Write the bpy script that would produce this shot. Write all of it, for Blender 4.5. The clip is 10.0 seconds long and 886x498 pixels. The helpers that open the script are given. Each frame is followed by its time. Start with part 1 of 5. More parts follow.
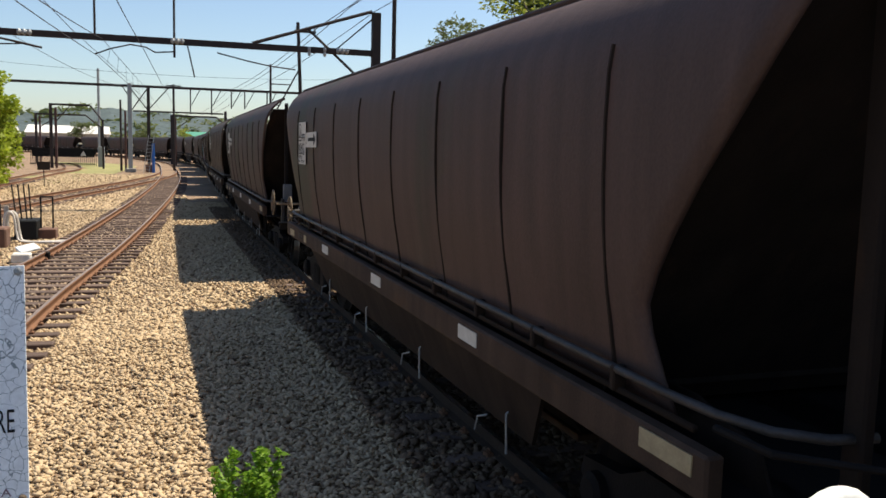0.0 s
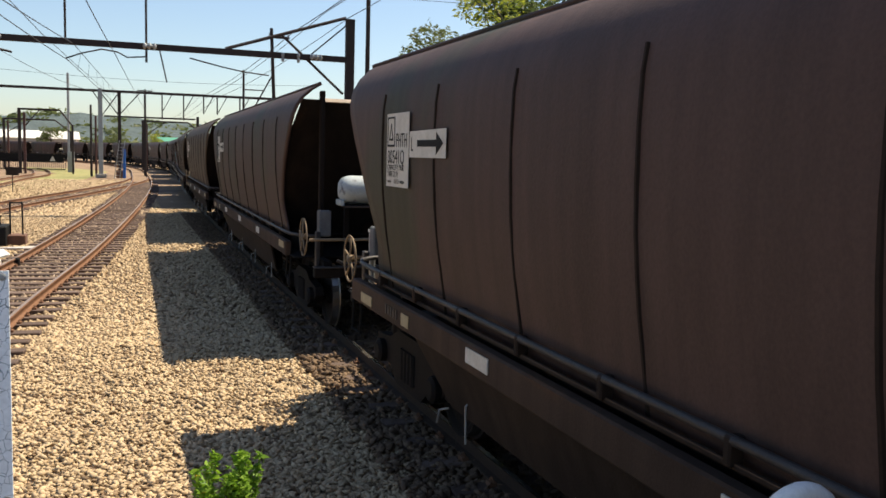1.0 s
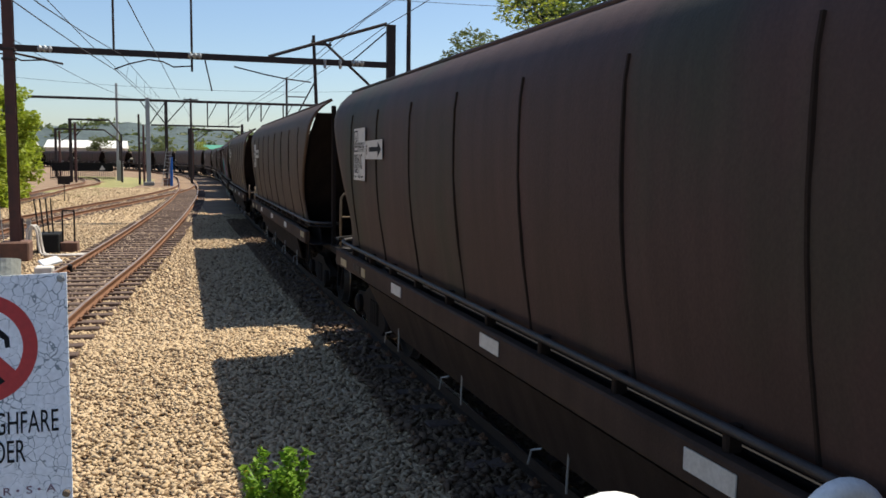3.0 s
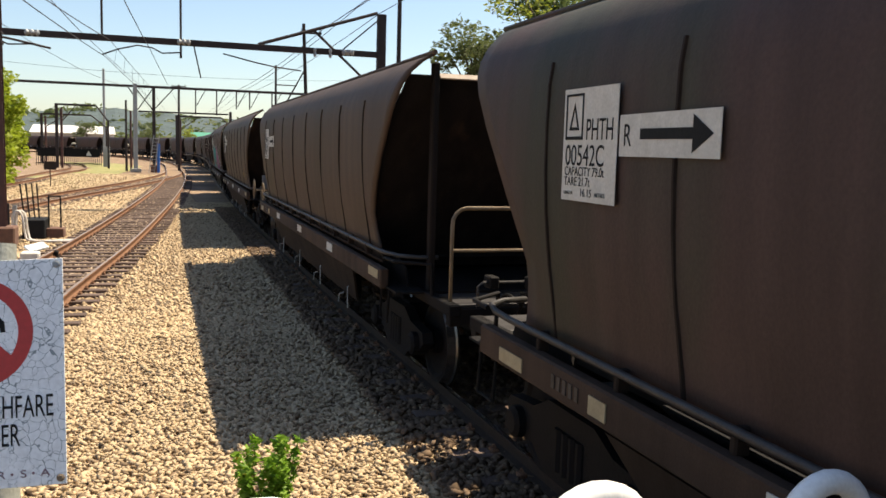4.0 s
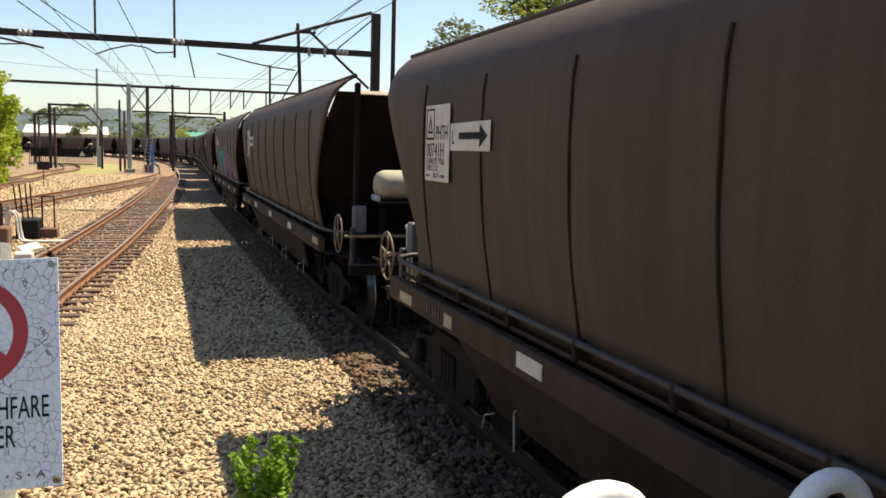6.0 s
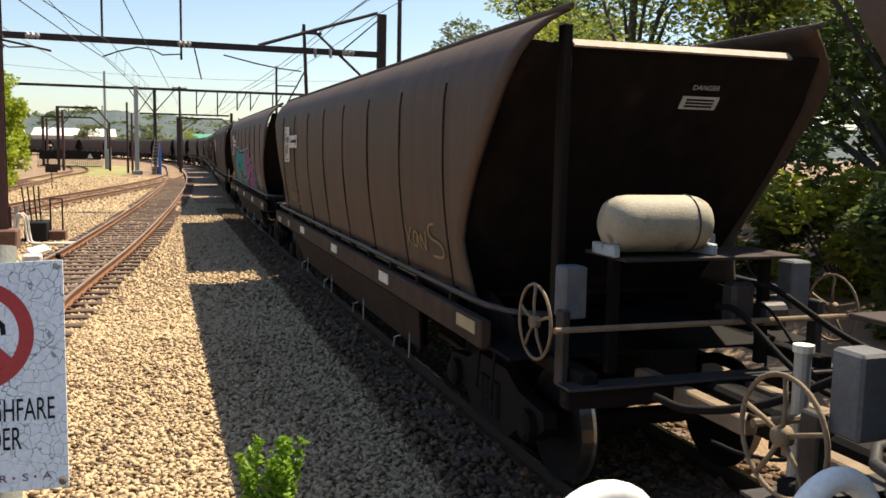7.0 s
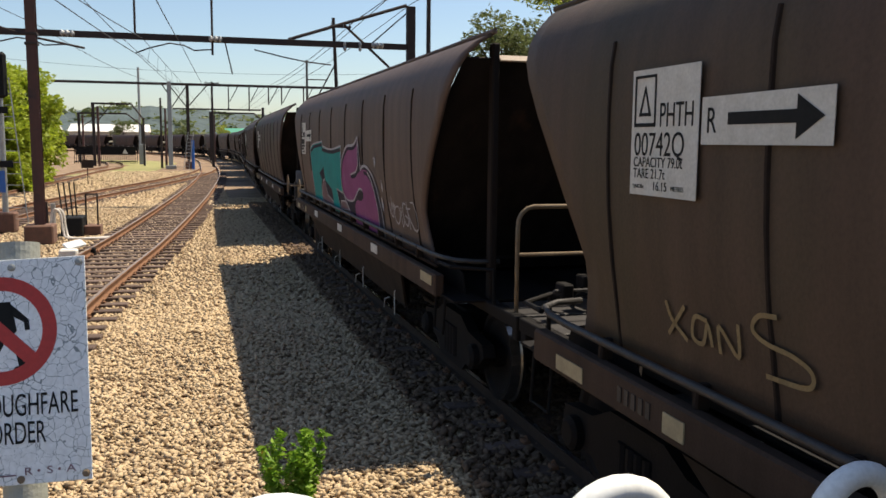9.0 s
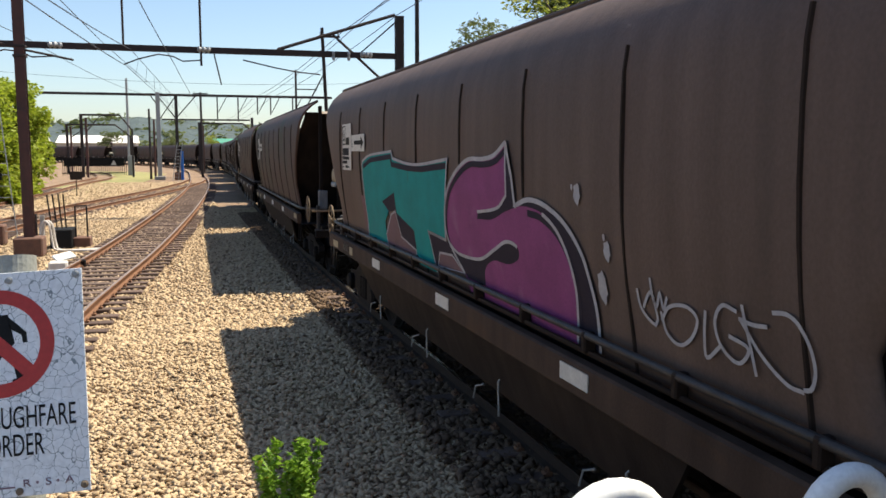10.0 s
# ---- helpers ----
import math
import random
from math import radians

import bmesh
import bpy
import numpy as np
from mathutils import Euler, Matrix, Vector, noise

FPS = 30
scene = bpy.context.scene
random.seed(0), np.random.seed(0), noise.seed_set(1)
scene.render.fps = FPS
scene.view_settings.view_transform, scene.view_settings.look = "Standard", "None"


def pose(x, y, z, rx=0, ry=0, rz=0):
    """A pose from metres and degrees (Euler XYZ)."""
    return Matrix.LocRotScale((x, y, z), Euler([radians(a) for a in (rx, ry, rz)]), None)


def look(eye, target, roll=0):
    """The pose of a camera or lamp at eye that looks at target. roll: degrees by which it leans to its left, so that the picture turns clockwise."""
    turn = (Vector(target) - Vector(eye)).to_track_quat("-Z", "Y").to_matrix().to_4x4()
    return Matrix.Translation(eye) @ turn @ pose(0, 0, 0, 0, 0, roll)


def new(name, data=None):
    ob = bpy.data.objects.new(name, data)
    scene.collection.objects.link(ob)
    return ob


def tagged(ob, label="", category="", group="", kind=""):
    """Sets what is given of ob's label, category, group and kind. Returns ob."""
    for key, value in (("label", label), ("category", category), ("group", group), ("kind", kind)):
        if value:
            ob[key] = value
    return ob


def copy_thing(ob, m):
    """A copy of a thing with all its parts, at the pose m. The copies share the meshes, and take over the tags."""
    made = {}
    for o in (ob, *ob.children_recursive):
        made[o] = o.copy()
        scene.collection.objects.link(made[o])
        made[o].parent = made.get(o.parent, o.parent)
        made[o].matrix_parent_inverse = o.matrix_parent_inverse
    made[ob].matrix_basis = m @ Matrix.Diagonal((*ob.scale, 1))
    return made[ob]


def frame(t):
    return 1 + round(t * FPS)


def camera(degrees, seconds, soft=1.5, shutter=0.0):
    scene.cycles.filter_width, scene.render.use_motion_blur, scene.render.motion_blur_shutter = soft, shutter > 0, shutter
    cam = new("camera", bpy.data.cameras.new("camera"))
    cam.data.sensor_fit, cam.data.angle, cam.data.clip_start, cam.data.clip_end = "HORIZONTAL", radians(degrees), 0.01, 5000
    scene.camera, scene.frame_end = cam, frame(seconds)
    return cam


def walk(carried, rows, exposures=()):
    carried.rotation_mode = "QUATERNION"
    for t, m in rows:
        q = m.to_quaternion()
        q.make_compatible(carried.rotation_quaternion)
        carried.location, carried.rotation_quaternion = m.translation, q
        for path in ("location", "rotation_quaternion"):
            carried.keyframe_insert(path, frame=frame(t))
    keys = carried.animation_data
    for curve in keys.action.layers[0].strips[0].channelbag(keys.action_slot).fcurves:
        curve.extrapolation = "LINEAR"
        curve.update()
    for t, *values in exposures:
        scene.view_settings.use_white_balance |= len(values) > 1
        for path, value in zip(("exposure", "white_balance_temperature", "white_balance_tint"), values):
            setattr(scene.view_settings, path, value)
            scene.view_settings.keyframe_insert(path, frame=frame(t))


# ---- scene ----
cam = camera(54.43, 10.0, soft=1.6)

# seconds, eye x y z, turn rx ry rz
PATH = [
    (0, 0.08, 0.103, 2.611, 83.48, -1.42, -18.22),
    (0.5, 0.045, 0.064, 2.612, 83.75, -1.55, -19.47),
    (1, 0.042, 0.041, 2.616, 83.94, -1.59, -19.97),
    (1.5, 0.054, -0.02, 2.621, 84.27, -1.09, -19.39),
    (2, 0.034, -0.012, 2.611, 84.74, -0.34, -17.67),
    (2.5, 0.036, -0.005, 2.611, 84.62, -0.34, -17.01),
    (3, 0.032, -0.01, 2.607, 84.13, -0.76, -17.21),
    (4.5, -0.009, -0.029, 2.609, 83.5, -1.79, -18.27),
    (5, -0.011, -0.008, 2.607, 83.49, -1.63, -18.6),
    (6.5, -0, 0, 2.6, 83.55, -1.35, -18.12),
    (7, 0.006, -0.006, 2.603, 83.52, -1.14, -17.89),
    (7.5, 0.015, -0.009, 2.603, 83.22, -1.09, -17.45),
    (8, 0.031, -0.005, 2.608, 83.04, -1.03, -16.73),
    (8.5, 0.04, -0.009, 2.602, 82.96, -0.63, -15.88),
    (9, 0.052, -0.016, 2.608, 82.96, -0.53, -15.85),
    (9.5, 0.04, -0.035, 2.614, 83.27, -0.49, -16.25),
    (10, 0.032, -0.045, 2.614, 83.51, -0.03, -16.55),
]
EXPOSURES = [(0.0, 0.72, 6250, 10), (1.0, 0.85, 6550, 10), (1.7, 0.9, 6700, 10), (2.2, 0.7, 6200, 10), (2.6, 0.6, 6000, 10), (3.2, 0.65, 6050, 10), (4.2, 1.05, 6750, 10), (5.0, 1.05, 6750, 10), (7.0, 1.05, 6750, 10), (8.0, 0.92, 6650, 10), (8.5, 0.68, 6600, 10), (9.0, 0.72, 6450, 10), (9.6, 0.9, 6300, 10), (10.0, 0.95, 6250, 10)]
walk(cam, [(t, pose(x, y, z, a, b, c)) for t, x, y, z, a, b, c in PATH], EXPOSURES)

# ---- light ----
SUN_DIR = Vector((1.86, 0.72, 3.45)).normalized()
world = bpy.data.worlds.new("world")
scene.world = world
world.use_nodes = True
wn = world.node_tree.nodes
sky = wn.new("ShaderNodeTexSky")
sky.sky_type = "NISHITA"
sky.sun_disc = False
sky.sun_elevation = math.asin(SUN_DIR.z)
sky.sun_rotation = math.atan2(SUN_DIR.x, SUN_DIR.y)
sky.air_density, sky.dust_density, sky.ozone_density = 1.0, 0.7, 1.6
wn["Background"].inputs["Strength"].default_value = 0.083
world.node_tree.links.new(sky.outputs[0], wn["Background"].inputs["Color"])
sun = new("sun", bpy.data.lights.new("sun", "SUN"))
sun.data.energy, sun.data.angle, sun.data.color = 5.0, radians(0.53), (1.0, 0.89, 0.70)
sun.matrix_world = look(SUN_DIR * 50, (0, 0, 0))


# ---- materials ----
def mat(name, c1, c2=None, scale=3.0, rough=0.8, metal=0.0, bump=0.3, fine=60.0, mix=0.5, detail=6.0, stretch=(1, 1, 1), spots=None, rand=0.0, depth=0.01, spec=0.5, streak=0.0):
    """Two-scale mottled surface; spots: (colour, scale, threshold) of a third tone; rand: tone per object."""
    m = bpy.data.materials.new(name)
    m.use_nodes = True
    nt = m.node_tree
    N, L = nt.nodes, nt.links
    b = N["Principled BSDF"]
    b.inputs["Roughness"].default_value, b.inputs["Metallic"].default_value = rough, metal
    b.inputs["Specular IOR Level"].default_value = spec
    c2 = c2 or tuple(v * 0.7 for v in c1)
    tc = N.new("ShaderNodeTexCoord")
    mp = N.new("ShaderNodeMapping")
    mp.inputs["Scale"].default_value = stretch
    L.new(tc.outputs["Object"], mp.inputs[0])
    n1 = N.new("ShaderNodeTexNoise")
    n1.inputs["Scale"].default_value, n1.inputs["Detail"].default_value, n1.inputs["Roughness"].default_value = scale, detail, 0.62
    L.new(mp.outputs[0], n1.inputs["Vector"])
    ramp = N.new("ShaderNodeMapRange")
    ramp.inputs[1].default_value, ramp.inputs[2].default_value = 0.5 - mix * 0.5, 0.5 + mix * 0.5
    L.new(n1.outputs[0], ramp.inputs[0])
    mx = N.new("ShaderNodeMix")
    mx.data_type = "RGBA"
    mx.inputs[6].default_value, mx.inputs[7].default_value = (*c1, 1), (*c2, 1)
    L.new(ramp.outputs[0], mx.inputs[0])
    col = mx.outputs[2]
    n2 = N.new("ShaderNodeTexNoise")
    n2.inputs["Scale"].default_value, n2.inputs["Detail"].default_value = fine, 4.0
    L.new(tc.outputs["Object"], n2.inputs["Vector"])
    if spots:
        n3 = N.new("ShaderNodeTexNoise")
        n3.inputs["Scale"].default_value, n3.inputs["Detail"].default_value = spots[1], 5.0
        L.new(mp.outputs[0], n3.inputs["Vector"])
        r3 = N.new("ShaderNodeMapRange")
        r3.inputs[1].default_value, r3.inputs[2].default_value = spots[2], spots[2] + 0.12
        L.new(n3.outputs[0], r3.inputs[0])
        m3 = N.new("ShaderNodeMix")
        m3.data_type = "RGBA"
        m3.inputs[7].default_value = (*spots[0], 1)
        L.new(r3.outputs[0], m3.inputs[0])
        L.new(col, m3.inputs[6])
        col = m3.outputs[2]
    hsv = N.new("ShaderNodeHueSaturation")
    val = N.new("ShaderNodeMapRange")
    val.inputs[3].default_value, val.inputs[4].default_value = 0.78, 1.22
    L.new(n2.outputs[0], val.inputs[0])
    last = val.outputs[0]
    if streak:
        ms = N.new("ShaderNodeMapping")
        ms.inputs["Scale"].default_value = (1, 1, 0.05)
        L.new(tc.outputs["Object"], ms.inputs[0])
        n4 = N.new("ShaderNodeTexNoise")
        n4.inputs["Scale"].default_value, n4.inputs["Detail"].default_value = 5.5, 5.0
        L.new(ms.outputs[0], n4.inputs["Vector"])
        r4 = N.new("ShaderNodeMapRange")
        r4.inputs[1].default_value, r4.inputs[2].default_value, r4.inputs[3].default_value, r4.inputs[4].default_value = 0.3, 0.7, 1 - streak, 1 + streak
        L.new(n4.outputs[0], r4.inputs[0])
        m4 = N.new("ShaderNodeMath")
        m4.operation = "MULTIPLY"
        L.new(last, m4.inputs[0])
        L.new(r4.outputs[0], m4.inputs[1])
        last = m4.outputs[0]
    if rand:
        oi = N.new("ShaderNodeObjectInfo")
        rr = N.new("ShaderNodeMapRange")
        rr.inputs[3].default_value, rr.inputs[4].default_value = 1 - rand, 1 + rand
        L.new(oi.outputs["Random"], rr.inputs[0])
        mu = N.new("ShaderNodeMath")
        mu.operation = "MULTIPLY"
        L.new(last, mu.inputs[0])
        L.new(rr.outputs[0], mu.inputs[1])
        last = mu.outputs[0]
    L.new(last, hsv.inputs["Value"])
    L.new(col, hsv.inputs["Color"])
    L.new(hsv.outputs[0], b.inputs["Base Color"])
    if bump:
        bp = N.new("ShaderNodeBump")
        bp.inputs["Strength"].default_value, bp.inputs["Distance"].default_value = bump, depth
        L.new(n2.outputs[0], bp.inputs["Height"])
        L.new(bp.outputs[0], b.inputs["Normal"])
    return m


def island_mat(name, cols, rough=0.9, spread=0.35, sub=0.0, green=False):
    """Loose pieces (stones, leaves) toned one by one."""
    m = bpy.data.materials.new(name)
    m.use_nodes = True
    nt = m.node_tree
    N, L = nt.nodes, nt.links
    b = N["Principled BSDF"]
    b.inputs["Roughness"].default_value = rough
    b.inputs["Specular IOR Level"].default_value = 0.35 if green else 0.1
    geo = N.new("ShaderNodeNewGeometry")
    cr = N.new("ShaderNodeValToRGB")
    els = cr.color_ramp.elements
    for i, c in enumerate(cols):
        e = els[i] if i < 2 else els.new(0.5)
        e.position, e.color = i / (len(cols) - 1), (*c, 1)
    L.new(geo.outputs["Random Per Island"], cr.inputs[0])
    n2 = N.new("ShaderNodeTexNoise")
    n2.inputs["Scale"].default_value = 0.9 if green else 1.3
    tc = N.new("ShaderNodeTexCoord")
    L.new(tc.outputs["Object"], n2.inputs["Vector"])
    mr = N.new("ShaderNodeMapRange")
    mr.inputs[3].default_value, mr.inputs[4].default_value = 1 - spread, 1 + spread
    L.new(n2.outputs[0], mr.inputs[0])
    hsv = N.new("ShaderNodeHueSaturation")
    L.new(mr.outputs[0], hsv.inputs["Value"])
    L.new(cr.outputs[0], hsv.inputs["Color"])
    L.new(hsv.outputs[0], b.inputs["Base Color"])
    if green:
        tr = N.new("ShaderNodeBsdfTranslucent")
        L.new(hsv.outputs[0], tr.inputs["Color"])
        ms = N.new("ShaderNodeMixShader")
        ms.inputs[0].default_value = 0.5
        L.new(b.outputs[0], ms.inputs[1])
        L.new(tr.outputs[0], ms.inputs[2])
        L.new(ms.outputs[0], N["Material Output"].inputs[0])
    return m


def body_paint(name, c1, c2, moss):
    return mat(name, c1, c2, 0.9, 0.62, 0.0, 0.2, 45, 0.7, stretch=(1, 1, 0.45), spots=(moss, 0.55, 0.56), rand=0.12, spec=0.2, streak=0.16)


M_BODY = body_paint("dusty_brown_wagon_paint", (0.084, 0.050, 0.043), (0.056, 0.036, 0.030), (0.050, 0.047, 0.033))
M_BODYO = body_paint("olive_brown_wagon_paint", (0.098, 0.062, 0.043), (0.062, 0.041, 0.028), (0.070, 0.051, 0.032))
M_BODYG = body_paint("dust_greyed_wagon_paint", (0.125, 0.084, 0.068), (0.085, 0.061, 0.050), (0.098, 0.065, 0.052))
M_DARK = mat("coal_blackened_steel", (0.012, 0.010, 0.010), (0.008, 0.007, 0.007), 4, 0.75, 0.0, 0.4, 60, spec=0.12)
# Coal stain and rust spots, darkened further for shade under the end overhang.
M_INNER = mat("shade_darkened_stained_steel", (0.016, 0.011, 0.009), (0.009, 0.007, 0.006), 1.5, 0.8, 0.0, 0.3, 40, stretch=(1, 1, 0.3), spots=((0.035, 0.019, 0.011), 2.0, 0.64), spec=0.12, streak=0.35)
M_GRIME = mat("coal_grimed_plate", (0.040, 0.028, 0.021), (0.016, 0.012, 0.011), 1.6, 0.8, 0.0, 0.3, 50, 0.6, spec=0.12, streak=0.3)
M_SEAM = mat("dark_weld_seam", (0.020, 0.014, 0.011), (0.032, 0.021, 0.016), 6, 0.8, spec=0.12)
M_SILL = mat("brown_sill_paint", (0.072, 0.046, 0.033), (0.040, 0.027, 0.021), 2.5, 0.75, spots=((0.075, 0.042, 0.025), 3.0, 0.62), stretch=(1, 0.3, 1), spec=0.12, streak=0.2)
M_PIPE = mat("worn_grey_pipe", (0.07, 0.065, 0.065), (0.035, 0.032, 0.032), 5, 0.5, 0.3, spec=0.22)
M_RUSTY = mat("sun_bleached_rusty_steel", (0.28, 0.215, 0.15), (0.15, 0.11, 0.075), 5, 0.8, 0.1, 0.4, 70, spec=0.1)
# Pale cream carries the sunlit look of the end lip.
M_LIP = mat("sunlit_steel_lip", (0.42, 0.33, 0.25), (0.26, 0.19, 0.14), 7, 0.7)
M_TANK = mat("faded_cream_tank_paint", (0.40, 0.36, 0.27), (0.26, 0.23, 0.17), 4, 0.7, spots=((0.10, 0.08, 0.055), 6, 0.60))
M_TANKB = mat("faded_blue_grey_tank_paint", (0.40, 0.45, 0.48), (0.30, 0.34, 0.36), 4, 0.65, spots=((0.10, 0.10, 0.12), 7, 0.58))
M_LABEL = mat("grubby_white_label", (0.62, 0.60, 0.55), (0.48, 0.46, 0.41), 9, 0.6, bump=0.05)
M_YLABEL = mat("grubby_cream_label", (0.42, 0.34, 0.20), (0.28, 0.22, 0.13), 9, 0.7, bump=0.05)
M_BLACK = mat("black_lettering", (0.012, 0.013, 0.014), (0.02, 0.02, 0.02), 20, 0.7, bump=0.0, spec=0.12)
M_TREAD = mat("polished_wheel_tread", (0.26, 0.25, 0.24), (0.15, 0.14, 0.13), 6, 0.28, 0.9, 0.1)
M_RAILTOP = mat("worn_rail_head", (0.34, 0.26, 0.20), (0.22, 0.15, 0.11), 3, 0.45, 0.5, 0.15)
M_RAIL = mat("rusty_rail", (0.22, 0.115, 0.065), (0.13, 0.07, 0.045), 6, 0.85, 0.0, 0.4, spec=0.12)
M_SHINY = mat("polished_rail_head", (0.45, 0.42, 0.38), (0.3, 0.26, 0.22), 3, 0.25, 0.9, 0.1)
M_SLEEPER = mat("weathered_timber_sleeper", (0.16, 0.115, 0.092), (0.085, 0.06, 0.052), 5, 0.9, 0.0, 0.6, 40, stretch=(0.3, 3, 3), rand=0.25, spec=0.12)
# Rail under the train: rust brown darkened to stand in for its shade.
M_RAILM = mat("shade_darkened_rail", (0.055, 0.038, 0.028), (0.03, 0.022, 0.018), 6, 0.85, 0.0, 0.4, spec=0.12)
M_GROUND = mat("dusty_ballast_ground", (0.320, 0.225, 0.146), (0.200, 0.140, 0.099), 0.35, 0.95, 0.0, 1.0, 22, 0.6, depth=0.05, spots=((0.140, 0.100, 0.082), 0.22, 0.56), spec=0.12)
M_GRASS = mat("dry_lawn", (0.34, 0.29, 0.12), (0.19, 0.20, 0.06), 0.5, 0.95, 0.0, 0.8, 9, depth=0.05)
M_STONER = island_mat("rust_stained_ballast", [(0.250, 0.182, 0.123), (0.388, 0.283, 0.190), (0.500, 0.371, 0.251), (0.300, 0.233, 0.177)], 0.95, 0.2)
M_STONE = island_mat("ballast_stones", [(0.155, 0.104, 0.066), (0.388, 0.284, 0.172), (0.514, 0.388, 0.244), (0.262, 0.199, 0.139), (0.601, 0.477, 0.332), (0.446, 0.333, 0.211)], 0.9, 0.15)
# Browner stone by the rails, with the train's shade added to the colour.
M_STONEB = island_mat("shade_darkened_brown_ballast", [(0.063, 0.043, 0.029), (0.180, 0.122, 0.079), (0.261, 0.181, 0.119), (0.126, 0.086, 0.059)], 0.95, 0.2)
M_LEAF = island_mat("bright_shrub_leaves", [(0.20, 0.26, 0.02), (0.36, 0.42, 0.035), (0.46, 0.47, 0.05), (0.26, 0.33, 0.025)], 0.6, 0.35, green=True)
M_LEAFD = island_mat("dark_gum_leaves", [(0.06, 0.09, 0.03), (0.13, 0.17, 0.05), (0.22, 0.25, 0.08), (0.08, 0.115, 0.035)], 0.55, 0.4, green=True)
M_LEAFY = island_mat("yellow_green_leaves", [(0.16, 0.21, 0.025), (0.36, 0.38, 0.045), (0.27, 0.31, 0.04), (0.12, 0.17, 0.025)], 0.6, 0.4, green=True)
M_LEAFG = island_mat("olive_gum_leaves", [(0.08, 0.105, 0.04), (0.14, 0.165, 0.06), (0.18, 0.20, 0.075), (0.11, 0.13, 0.045)], 0.6, 0.35, green=True)
M_WEED = island_mat("fresh_weed_leaves", [(0.13, 0.26, 0.02), (0.22, 0.36, 0.03), (0.28, 0.42, 0.05)], 0.5, 0.25, green=True)
M_FLOWER = mat("yellow_petals", (0.75, 0.52, 0.03), (0.6, 0.4, 0.02), 40, 0.6, bump=0)
M_BARK = mat("grey_brown_bark", (0.10, 0.08, 0.06), (0.05, 0.04, 0.03), 5, 0.9, 0.0, 0.8, 30, stretch=(2, 2, 0.4))
M_GANTRY = mat("dark_painted_gantry_steel", (0.035, 0.030, 0.030), (0.055, 0.042, 0.038), 4, 0.7, spec=0.12)
M_MAST = mat("red_brown_mast_steel", (0.085, 0.030, 0.022), (0.05, 0.022, 0.018), 3, 0.65, spots=((0.03, 0.02, 0.02), 4, 0.6), streak=0.2)
M_GALV = mat("dull_galvanised_steel", (0.36, 0.37, 0.37), (0.26, 0.27, 0.27), 6, 0.5, 0.4, 0.1)
M_WIRE = mat("dark_copper_wire", (0.03, 0.03, 0.032), (0.04, 0.035, 0.03), 5, 0.6)
M_CONC = mat("pale_concrete", (0.42, 0.39, 0.34), (0.30, 0.28, 0.24), 4, 0.9, bump=0.4)
M_BRICKC = mat("rusty_footing", (0.17, 0.085, 0.055), (0.10, 0.055, 0.04), 5, 0.9)
M_WHITE = mat("white_powder_coat", (0.80, 0.80, 0.79), (0.74, 0.74, 0.72), 8, 0.35, bump=0.03)
M_PVC = mat("white_conduit", (0.72, 0.69, 0.64), (0.55, 0.50, 0.44), 8, 0.6, bump=0.05)
M_RED = mat("faded_red_paint", (0.52, 0.035, 0.03), (0.42, 0.03, 0.028), 12, 0.5, bump=0.05)
M_SIGNPOST = mat("dull_pipe_post", (0.40, 0.40, 0.36), (0.29, 0.30, 0.27), 6, 0.55, 0.2)
M_MAUVE = mat("mauve_lettering", (0.16, 0.08, 0.11), (0.22, 0.13, 0.15), 20, 0.7, bump=0)
M_TEAL = mat("teal_spray_paint", (0.006, 0.27, 0.26), (0.005, 0.18, 0.18), 2.5, 0.6, bump=0.1, spots=((0.05, 0.11, 0.10), 3, 0.68), spec=0.1)
M_PURPLE = mat("purple_spray_paint", (0.26, 0.065, 0.19), (0.18, 0.045, 0.13), 2.5, 0.6, bump=0.1, spots=((0.25, 0.09, 0.19), 3, 0.6), spec=0.1)
M_SPRAYB = mat("black_spray_outline", (0.022, 0.018, 0.03), (0.03, 0.024, 0.035), 4, 0.7, bump=0.1, spec=0.1)
M_SPRAYW = mat("thin_white_spray", (0.52, 0.50, 0.51), (0.26, 0.25, 0.26), 9, 0.8, bump=0.1, mix=0.8, spec=0.1)
M_PINKS = mat("dusty_pink_spray", (0.20, 0.115, 0.13), (0.13, 0.085, 0.085), 3, 0.7, bump=0.1, mix=0.7, spec=0.1)
M_CABGREY = mat("grey_control_box_paint", (0.17, 0.18, 0.19), (0.10, 0.10, 0.11), 6, 0.6, spec=0.1)
M_SPRAYY = mat("faded_ochre_spray", (0.36, 0.26, 0.13), (0.17, 0.12, 0.065), 14, 0.8, bump=0.1, mix=0.8, spec=0.1)
M_ROOFW = mat("white_roof_sheeting", (0.75, 0.73, 0.68), (0.62, 0.60, 0.56), 0.5, 0.6)
M_ROOFG = mat("green_roof_sheeting", (0.06, 0.30, 0.20), (0.05, 0.24, 0.16), 0.5, 0.6)
M_WALLC = mat("cream_wall", (0.5, 0.45, 0.38), (0.4, 0.36, 0.3), 0.5, 0.9)
M_HILL = mat("wooded_hill", (0.075, 0.10, 0.10), (0.04, 0.06, 0.062), 0.03, 0.95, 0, 1.0, 0.12, 0.5, depth=3.0)
M_BLUE = mat("blue_enamel", (0.02, 0.13, 0.45), (0.02, 0.10, 0.36), 8, 0.4, bump=0)
M_BANK = mat("earth_bank", (0.16, 0.12, 0.08), (0.09, 0.075, 0.05), 0.8, 0.95, 0, 0.8, 12, depth=0.04)


